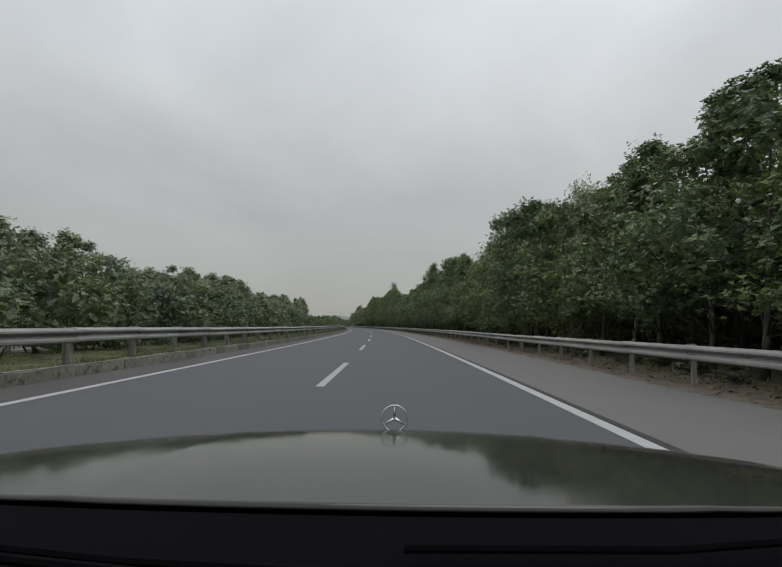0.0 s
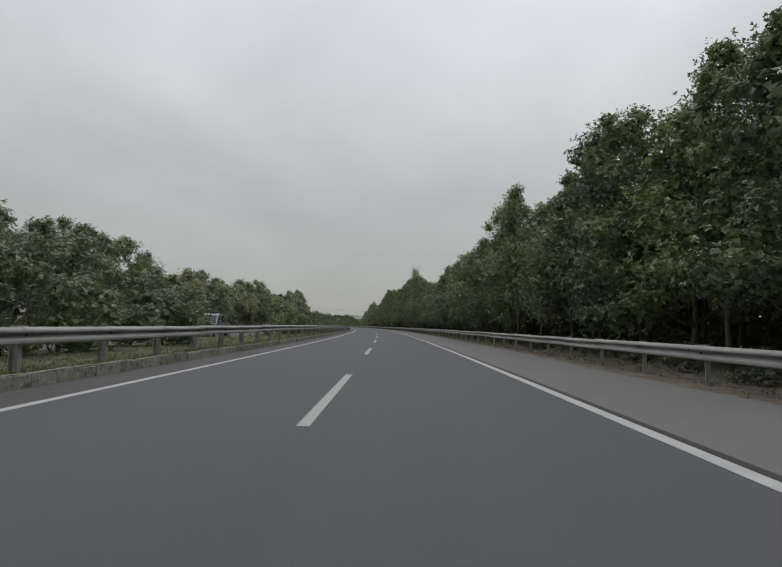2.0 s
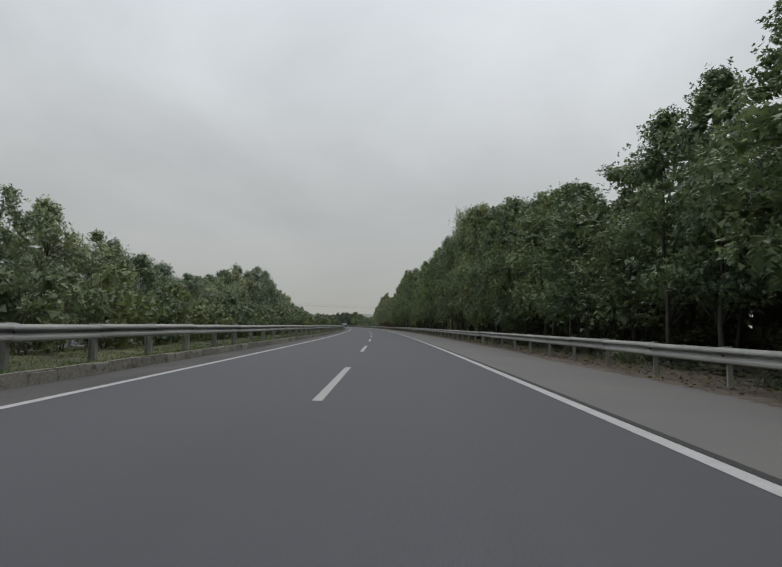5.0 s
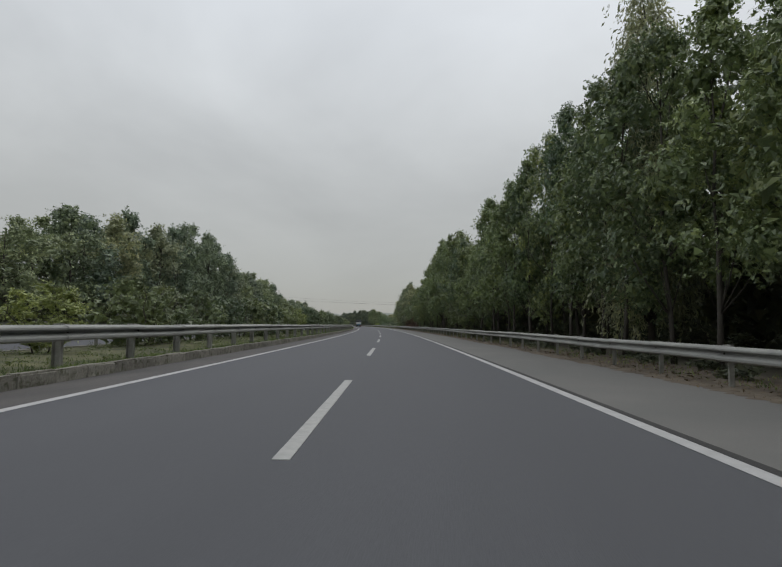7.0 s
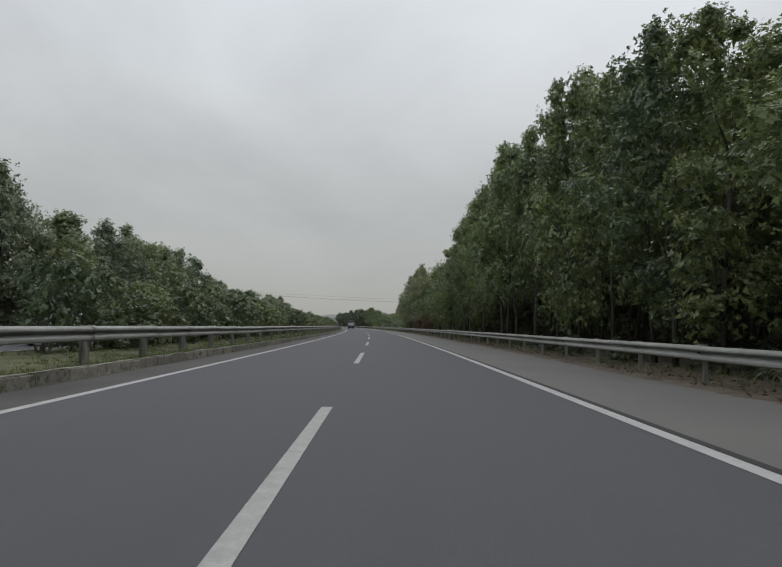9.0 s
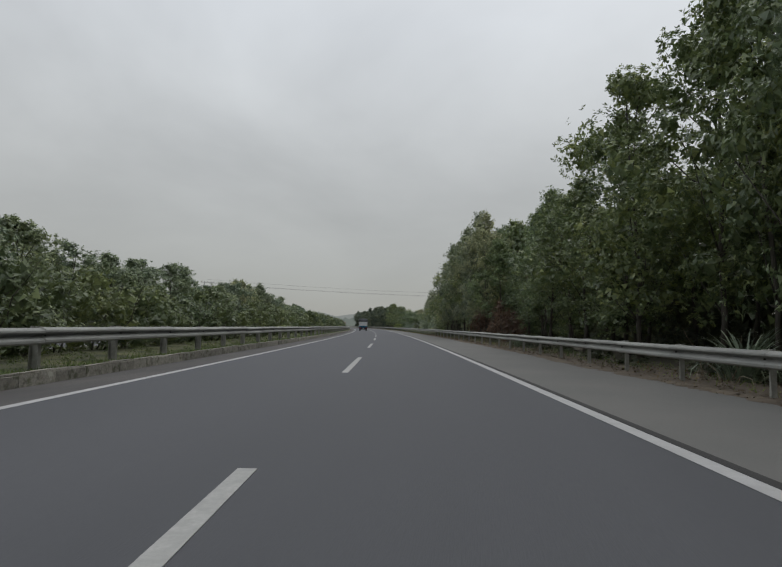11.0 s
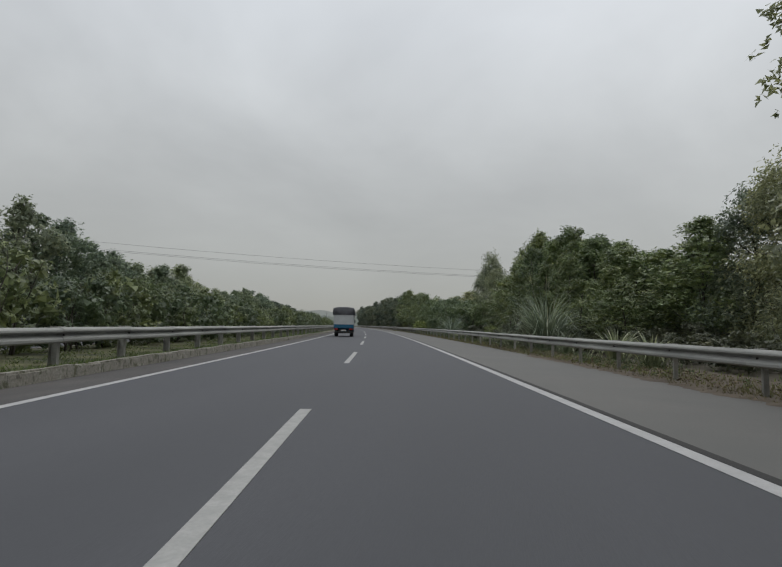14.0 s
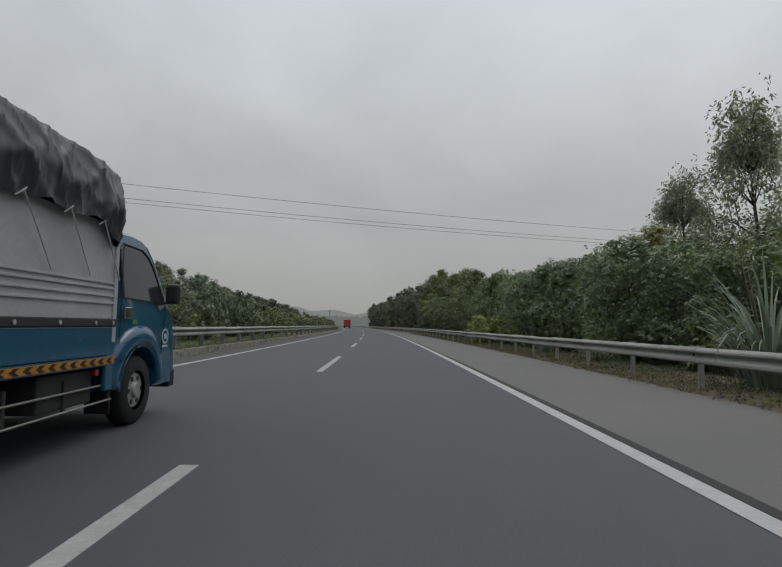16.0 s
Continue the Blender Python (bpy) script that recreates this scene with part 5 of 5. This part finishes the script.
# load bed
BX0, BX1 = -3.62, -0.70
part("chassis_rail", boxed(-0.42, -0.30, -3.5, 0.5, 0.42, 0.60), M_DARK, truck)
part("chassis_rail", boxed(0.30, 0.42, -3.5, 0.5, 0.42, 0.60), M_DARK, truck)
part("axle", boxed(-0.62, 0.62, -2.68, -2.56, 0.30, 0.42), M_DARK, truck)
part("bed_floor", boxed(-0.88, 0.88, BX0, BX1, 0.80, 0.90, 0.01), M_DARK, truck)
for sx in (1, -1):
    x0, x1 = sorted((sx * 0.87, sx * 0.91))
    bm = bmesh.new()
    box(bm, x0, x1, BX0, BX1, 0.78, 1.05, 0.012)
    part("side_board", bm, M_BLUE, truck, "blue painted drop side")
    box_bm = boxed(x0, x1, BX1 - 0.14, BX1, 0.45, 0.78, 0.012)
    part("side_board_leg", box_bm, M_BLUE, truck)
    part("lower_rail", boxed(*sorted((sx * 0.868, sx * 0.925)), BX0, BX1, 1.05, 1.12, 0.008), M_DARK, truck)
    xs = sorted((sx * 0.865, sx * 0.895))
    part("cargo_panel", boxed(xs[0], xs[1], BX0, BX1, 1.12, 2.02, 0.006), M_PLATE, truck, "grey sheet-metal cargo panel")
    for z in (1.26, 1.33, 1.40, 1.45):
        part("panel_rib", boxed(*sorted((sx * 0.895, sx * 0.91)), BX0, BX1, z, z + 0.022, 0.004), M_PLATE, truck)
    part("corner_post", boxed(*sorted((sx * 0.86, sx * 0.915)), BX1 - 0.06, BX1 + 0.005, 0.9, 2.05, 0.006), M_PLATE, truck)
    tape = part("chevron_tape", boxed(*sorted((sx * 0.905, sx * 0.914)), BX0, BX1, 0.698, 0.762), M_ORANGE, truck, "orange tape with black arrowheads")
    for k in range(21):
        bm = bmesh.new()
        y = BX0 + 0.07 + k * 0.15
        xa, xb = sorted((sx * 0.9145, sx * 0.918))
        for dz in (0, 1):
            z0, z1 = (0.703, 0.730) if dz == 0 else (0.730, 0.757)
            a, d = ((0.05, 0.0) if dz == 0 else (0.0, 0.05))
            pa = [(y + a, z0), (y + a + 0.06, z0), (y + d + 0.06, z1), (y + d, z1)]
            loft(bm, [[(xa, p, q) for p, q in pa], [(xb, p, q) for p, q in pa]])
        part("arrowhead", bm, M_BLACK, tape)
    part("tape_backing", boxed(*sorted((sx * 0.86, sx * 0.905)), BX0, BX1, 0.685, 0.775), M_BLUE, truck)
    part("toolbox", boxed(*sorted((sx * 0.55, sx * 0.84)), -1.75, -0.95, 0.36, 0.66, 0.02), M_DARK, truck)
    part("side_guard", pipe(bmesh.new(), [(sx * 0.86, -2.2, 0.33), (sx * 0.86, -0.62, 0.35)], 0.010, 6), M_POST, truck, "thin steel side guard")
    part("side_guard", pipe(bmesh.new(), [(sx * 0.86, -2.2, 0.49), (sx * 0.86, -0.62, 0.50)], 0.010, 6), M_POST, truck, "thin steel side guard")
    for y in (-2.15, -1.4, -0.66):
        part("guard_bracket", boxed(*sorted((sx * 0.835, sx * 0.86)), y - 0.02, y + 0.02, 0.32, 0.60, 0.004), M_DARK, truck)
    part("mud_flap", boxed(*sorted((sx * 0.60, sx * 0.84)), -0.60, -0.58, 0.20, 0.62, 0.004), M_BLACK, truck)
    for y in (-3.3, -2.75, -2.2, -1.65, -1.1, -0.78):
        part("rail_bolt", disc(bmesh.new(), (sx * 0.927, y, 1.085), (sx, 0, 0), 0.018, 0.012, 8), M_PLATE, truck)
    part("marker_lamp", boxed(*sorted((sx * 0.86, sx * 0.90)), -1.0, -0.94, 0.60, 0.66, 0.01), M_TAIL, truck)
    part("tail_light", boxed(*sorted((sx * 0.52, sx * 0.84)), BX0 - 0.06, BX0 - 0.01, 0.62, 0.76, 0.02), M_TAIL, truck, "red rear lamp")
    for y in (-3.5, -2.9, -2.3, -1.72, -1.18):
        rope = part("tie_rope", pipe(bmesh.new(), [(sx * 0.995, y, 2.0), (sx * 0.935, y + 0.26, 1.80), (sx * 0.917, y + 0.50, 1.50)], 0.007, 5), M_ROPE, truck)
        part("rope_knot", pipe(bmesh.new(), [(sx * 0.975, y - 0.05, 1.95), (sx * 1.0, y, 1.995), (sx * 0.995, y + 0.035, 2.02)], 0.006, 5), M_ROPE, rope)
part("head_board", boxed(-0.88, 0.88, BX1 - 0.03, BX1, 0.9, 2.05, 0.006), M_PLATE, truck)
part("tail_board", boxed(-0.90, 0.90, BX0 - 0.03, BX0, 0.80, 1.12, 0.01), M_BLUE, truck, "blue painted tail board")
part("rear_panel", boxed(-0.88, 0.88, BX0 - 0.02, BX0 + 0.005, 1.12, 2.0, 0.006), M_PLATE, truck)
part("rear_bumper", boxed(-0.80, 0.80, BX0 - 0.08, BX0 - 0.02, 0.38, 0.50, 0.015), M_DARK, truck)
part("plate_bar", boxed(-0.22, 0.22, BX0 - 0.10, BX0 - 0.08, 0.52, 0.64), M_WHITE, truck, "blank white plate")


# tarpaulin: a sagging, creased hood over the load
def crease(p, power):
    """Sharp ridges with flat cloth between them."""
    return max(0.0, 1 - abs(noise.noise(p)) * 3.2) ** power


bm = bmesh.new()
ny, nx = 230, 84
grid = []
for i in range(ny + 1):
    f = i / ny
    y = BX0 - 0.05 + (BX1 - BX0 + 0.07) * f
    row = []
    front = max(0.0, (f - 0.86) / 0.14)
    rear = max(0.0, 1 - f / 0.03)
    crest = 2.55 + 0.07 * (1 - f) - 0.02 * front ** 2 - 0.10 * rear
    for j in range(nx + 1):
        u = -1 + 2 * j / nx
        a = abs(u)
        hang = max(0.0, (a - 0.66) / 0.34)
        if a > 0.66:
            x = math.copysign(0.93 + 0.045 * min(1.0, hang * 2), u)
            z = crest - hang * (crest - 1.985 + 0.20 * front + 0.045 * abs(math.sin((y + 0.62) * 4.6)) * (1 - front) - 0.03)
        else:
            x = u / 0.66 * 0.93
            z = crest + 0.09 * (1 - (a / 0.66) ** 2.4)
        p = Vector((x * 0.7, y * 0.9 + z * 1.1, z * 1.3 - y * 0.4))
        q = Vector((x * 1.6 + 4, y * 2.0 - z * 1.7, z * 1.9 + 3))
        r = Vector((x * 3 + 9, y * 4.2 + z * 3.4, z * 3.6 - y * 1.2))
        fold = 0.030 * crease(p, 3) + 0.028 * crease(q, 3) + 0.018 * crease(r, 4) + 0.010 * hang ** 2 * math.sin(y * 31 + 3 * noise.noise(Vector((y * 2, 0, 0)))) - 0.016
        bulge = 0.03 * math.sin(math.pi * min(1.0, hang)) if a > 0.66 else 0.0
        sgn = math.copysign(1, u)
        out = min(1.0, max(0.0, (a - 0.50) / 0.22))
        row.append(bm.verts.new((x + (fold * out + bulge) * sgn - 0.05 * front * sgn * (1 - hang), y - 0.03 * front - 0.10 * front * hang, z + fold * (0.45 - 0.30 * out))))
    grid.append(row)
for i in range(ny):
    for j in range(nx):
        bm.faces.new([grid[i][j], grid[i][j + 1], grid[i + 1][j + 1], grid[i + 1][j]])
for row in (grid[0], grid[-1]):
    mid = bm.verts.new((0, row[0].co.y, 2.0))
    for j in range(nx):
        bm.faces.new([row[j], row[j + 1], mid])
part("tarpaulin", bm, M_TARP, truck, "creased black tarpaulin tied over the load", smooth=True)


def make_car(s, x, turn, paint, label, tall=1.46):
    """A saloon car, front at +y."""
    car = thing("car", at_road(s, x, 0.0, turn), label, "car", "cars on the opposite carriageway")
    k = tall / 1.46
    low = [(2.20, 0.42), (2.22, 0.60), (2.10, 0.78), (1.20, 0.92), (-1.60, 0.96), (-2.15, 0.92), (-2.25, 0.62), (-2.20, 0.35)]
    arches = [(-1.68, 0.30)] + [(-1.33 - 0.36 * math.cos(a), 0.30 + 0.36 * math.sin(a)) for a in [math.pi * i / 6 for i in range(7)]]
    arches += [(1.37 - 0.36 * math.cos(a), 0.30 + 0.36 * math.sin(a)) for a in [math.pi * i / 6 for i in range(7)]] + [(1.75, 0.28)]
    bm = bmesh.new()
    side_loft(bm, low + arches, 0.88, 0.06, 0.7, 1.0)
    part("body", bm, paint, car)
    bm = bmesh.new()
    side_loft(bm, [(1.20, 0.90), (0.35, 1.38 * k), (-0.10, tall), (-0.95, tall - 0.02), (-1.35, 1.30 * k), (-1.85, 0.94)], 0.82, 0.20, 0.93, tall)
    part("roof", bm, paint, car)
    bm = bmesh.new()
    side_loft(bm, [(0.95, 0.98), (0.32, 1.32 * k), (-0.10, tall - 0.08), (-0.90, tall - 0.10), (-1.45, 1.0)], 0.826, 0.20, 0.93, tall)
    part("glazing", bm, M_GLASS, car)
    for end, lo, hi in ((1, (1.16, 0.935), (0.42, 1.35 * k)), (-1, (-1.80, 0.975), (-1.40, 1.27 * k))):
        bm = bmesh.new()
        o = 0.012 * end
        a = [(-0.72, lo[0] + o, lo[1] + 0.02), (0.72, lo[0] + o, lo[1] + 0.02), (0.60, hi[0] + o, hi[1]), (-0.60, hi[0] + o, hi[1])]
        loft(bm, [[(p[0], p[1] - 0.03 * end, p[2] - 0.02) for p in a], a])
        part("windscreen" if end > 0 else "rear_window", bm, M_GLASS, car)
    for sx in (1, -1):
        for y in (1.37, -1.33):
            wheel(car, sx * 0.78, y, 0.31, 0.2, 0.2, sx)
        part("headlight", boxed(sx * 0.62 - 0.17, sx * 0.62 + 0.17, 2.08, 2.22, 0.62, 0.76, 0.04), M_LENS, car)
        part("tail_light", boxed(sx * 0.64 - 0.14, sx * 0.64 + 0.14, -2.25, -2.14, 0.70, 0.86, 0.03), M_TAIL, car)
        part("wing_mirror", boxed(sx * 0.93 - 0.08, sx * 0.93 + 0.08, 0.62, 0.72, 0.94, 1.08, 0.03), paint, car)
    part("grille", boxed(-0.42, 0.42, 2.17, 2.235, 0.44, 0.64, 0.01), M_BLACK, car)
    return car


def make_pickup(s, x, turn, paint, label, tall=1.95):
    """A pickup with a double cab, front at +y."""
    car = thing("pickup", at_road(s, x, 0.0, turn), label, "car", "cars on the opposite carriageway")
    low = [(2.55, 0.50), (2.58, 0.80), (2.45, 1.02), (1.45, 1.12), (-2.50, 1.14), (-2.60, 1.05), (-2.62, 0.55), (-2.50, 0.45)]
    arches = []
    for yc in (-1.60, 1.62):
        arches += [(yc - 0.46, 0.42)] + [(yc - 0.44 * math.cos(a), 0.42 + 0.42 * math.sin(a)) for a in [math.pi * i / 6 for i in range(7)]]
    bm = bmesh.new()
    side_loft(bm, low + arches + [(2.2, 0.42)], 0.92, 0.04, 0.8, 1.15)
    part("body", bm, paint, car)
    bm = bmesh.new()
    side_loft(bm, [(1.42, 1.10), (0.72, tall - 0.16), (0.45, tall - 0.03), (0.1, tall), (-0.75, tall - 0.02), (-0.92, tall - 0.10), (-1.02, 1.12)], 0.86, 0.14, 1.12, tall)
    part("cab_roof", bm, paint, car)
    for y0, y1 in ((1.12, 0.30), (0.20, -0.80)):
        bm = bmesh.new()
        top0 = y0 - 0.48 if y0 > 1 else y0
        side_loft(bm, [(y0, 1.20), (top0, tall - 0.22), (y1, tall - 0.14), (y1, 1.20)], 0.866, 0.14, 1.12, tall)
        part("side_window", bm, M_GLASS, car)
    bm = bmesh.new()
    a = [(-0.74, 1.38, 1.17), (0.74, 1.38, 1.17), (0.62, 0.76, tall - 0.18), (-0.62, 0.76, tall - 0.18)]
    loft(bm, [[(p[0], p[1] - 0.02, p[2] - 0.02) for p in a], [(p[0], p[1] + 0.012, p[2] + 0.008) for p in a]])
    part("windscreen", bm, M_GLASS, car)
    part("bed_cover", boxed(-0.84, 0.84, -2.52, -1.06, 1.13, 1.19, 0.02), M_BLACK, car)
    for sx in (1, -1):
        for y in (1.62, -1.60):
            wheel(car, sx * 0.80, y, 0.38, 0.24, 0.23, sx)
        part("headlight", boxed(sx * 0.68 - 0.18, sx * 0.68 + 0.18, 2.44, 2.58, 0.78, 0.96, 0.04), M_LENS, car)
        part("tail_light", boxed(sx * 0.80 - 0.08, sx * 0.80 + 0.08, -2.64, -2.55, 0.78, 1.08, 0.02), M_TAIL, car)
        part("wing_mirror", boxed(sx * 1.0 - 0.10, sx * 1.0 + 0.10, 0.95, 1.06, 1.18, 1.36, 0.03), paint, car)
    part("grille", boxed(-0.48, 0.48, 2.53, 2.60, 0.62, 0.92, 0.02), M_BLACK, car)
    return car


make_pickup(96.5, -14.2, 180, M_SILVER, "silver pickup driving on the opposite carriageway")
make_car(245.0, -14.0, 180, M_CARWHITE, "white saloon car driving on the opposite carriageway")
make_car(327.0, -15.2, 180, M_CARWHITE, "white car half hidden behind the hedge")

lorry = thing("red_lorry", at_road(592.0, -1.9, 0.0), "red lorry far ahead in the outer lane", "truck")
part("cab", boxed(-1.1, 1.1, 2.2, 4.0, 0.6, 2.6, 0.12), M_RED, lorry)
part("cargo_box", boxed(-1.2, 1.2, -4.0, 2.0, 0.9, 3.1, 0.05), M_RED, lorry, "red cargo box")
part("chassis", boxed(-0.5, 0.5, -4.0, 3.8, 0.5, 0.9), M_DARK, lorry)
part("rear_door", boxed(-1.1, 1.1, -4.03, -3.99, 1.0, 3.0, 0.01), M_RED, lorry)
for sx in (1, -1):
    wheel(lorry, sx * 0.95, 3.0, 0.48, 0.26, 0.28, sx)
    wheel(lorry, sx * 0.90, -2.4, 0.48, 0.4, 0.28, sx)
    part("tail_light", boxed(sx * 0.9 - 0.12, sx * 0.9 + 0.12, -4.06, -4.0, 0.75, 0.9), M_TAIL, lorry)

# ---- the car that carries the camera, left at the start of the drive: bonnet, ornament, cowl ----
start = road(0.0, 1.24)
own = thing("parked_car", pose(start.x, start.y, -0.003, 0, 0, 0.05), "dark olive-grey front, with a glossy bonnet, of the car that carries the camera", "car")
# matt black plastic, darkened further to stand in for shadow at the windscreen
M_COWL = material("shaded_matt_black_plastic", (0.005, 0.005, 0.006), 0.95, vary=0.2, spec=0.03)
M_BONNET = material("olive_grey_car_paint", (0.040, 0.040, 0.034), 0.10, 0.0, vary=0.06, scale=3, fine=200, bump=0.003, spec=0.28)


def bonnet_z(x, y):
    front = 1.60 - 0.19 * (abs(x) / 0.80) ** 2
    back = 0.80
    u = (y - back) / (front - back)
    z = 0.842 - 0.010 * max(0, u) - 0.026 * max(0, u) ** 3 - 0.016 * (abs(x) / 0.8) ** 2
    z += 0.0014 * math.exp(-((abs(x) - 0.50 + 0.10 * u) / 0.035) ** 2)
    if u > 1:
        z -= 0.9 * (u - 1) ** 1.5
    return z


bm = bmesh.new()
rows = []
for i in range(41):
    row = []
    for j in range(61):
        x = -0.86 + 1.72 * j / 60
        front = 1.60 - 0.19 * (abs(x) / 0.80) ** 2
        back = 0.805 + 0.055 * (x / 0.62) ** 2
        y = back + (front * 1.16 - back) * i / 40
        row.append(bm.verts.new((x, y, bonnet_z(x, y))))
    rows.append(row)
for i in range(40):
    for j in range(60):
        bm.faces.new([rows[i][j], rows[i][j + 1], rows[i + 1][j + 1], rows[i + 1][j]])
bonnet = part("bonnet", bm, M_BONNET, own, "glossy olive-grey bonnet", smooth=True)
mod = bonnet.modifiers.new("thickness", "SOLIDIFY")
mod.thickness, mod.offset = 0.004, -1
bm = bmesh.new()
ring(bm, (0.014, 1.595, 0.838), (0, 1, 0), 0.0365, 0.0024, 36, 6)
for k in range(3):
    a = math.pi / 2 + k * 2 * math.pi / 3
    c, t = Vector((0.014, 1.595, 0.838)), Vector((math.cos(a), 0, math.sin(a)))
    pipe(bm, [c, c + t * 0.036], [0.0052, 0.0012], 4)
ornament = part("bonnet_ornament", bm, M_CHROME, own, "upright chrome ring ornament with three spokes", smooth=True)
part("ornament_base", pipe(bmesh.new(), [(0.014, 1.595, 0.790), (0.014, 1.595, 0.803)], [0.016, 0.008], 12), M_CHROME, ornament)
bm = bmesh.new()
secs = []
for j in range(25):
    x = -0.84 + 1.68 * j / 24
    k = 0.055 * (x / 0.62) ** 2
    secs.append([(x, 0.30 + k, 0.795), (x, 0.48 + k, 0.812), (x, 0.66 + k, 0.815), (x, 0.795 + k, 0.834 - 0.016 * (x / 0.8) ** 2), (x, 0.795 + k, 0.78), (x, 0.30 + k, 0.76)])
loft(bm, secs)
part("cowl_panel", bm, M_COWL, own, "black plastic cowl below the windscreen")
for pts in ([(-0.58, 0.66, 0.836), (-0.2, 0.60, 0.832), (0.25, 0.58, 0.832)], [(0.02, 0.68, 0.836), (0.35, 0.69, 0.836), (0.72, 0.76, 0.838)], [(-0.75, 0.72, 0.835), (-0.3, 0.64, 0.833), (-0.05, 0.62, 0.832)]):
    part("wiper", pipe(bmesh.new(), pts, 0.006, 6), M_COWL, own)
noz = part("washer_nozzle", boxed(0.295, 0.335, 0.60, 0.625, 0.822, 0.838, 0.004), M_COWL, own)
part("nozzle_tip", disc(bmesh.new(), (0.318, 0.599, 0.831), (0, -1, 0), 0.0035, 0.003, 10), material("yellow_plastic", (0.45, 0.42, 0.08), 0.4), noz)
for sx in (1, -1):
    bm = bmesh.new()
    side_loft(bm, [(0.70, 0.30), (0.70, 0.80), (1.30, 0.78), (1.62, 0.62), (1.66, 0.30), (1.50, 0.26)] + [(1.12 + 0.36 * math.cos(a), 0.26 + 0.36 * math.sin(a)) for a in [math.pi * i / 8 for i in range(9)]], 0.10)
    wing = part("front_wing", bm, M_BONNET, own)
    wing.matrix_basis = pose(sx * 0.76, 0, 0)
    wheel(own, sx * 0.74, 1.12, 0.32, 0.21, 0.21, sx)
part("front_bumper", boxed(-0.80, 0.80, 1.52, 1.78, 0.26, 0.60, 0.06), M_BONNET, own)
part("bulkhead", boxed(-0.72, 0.72, 0.30, 0.40, 0.25, 0.79, 0.01), M_BLACK, own)
part("floor_pan", boxed(-0.70, 0.70, 0.30, 1.60, 0.22, 0.28, 0.01), M_DARK, own)

# the patterns from which trees and clumps were copied are no longer needed
for pattern in PATTERNS:
    for ob in (*pattern.children_recursive, pattern):
        bpy.data.objects.remove(ob)
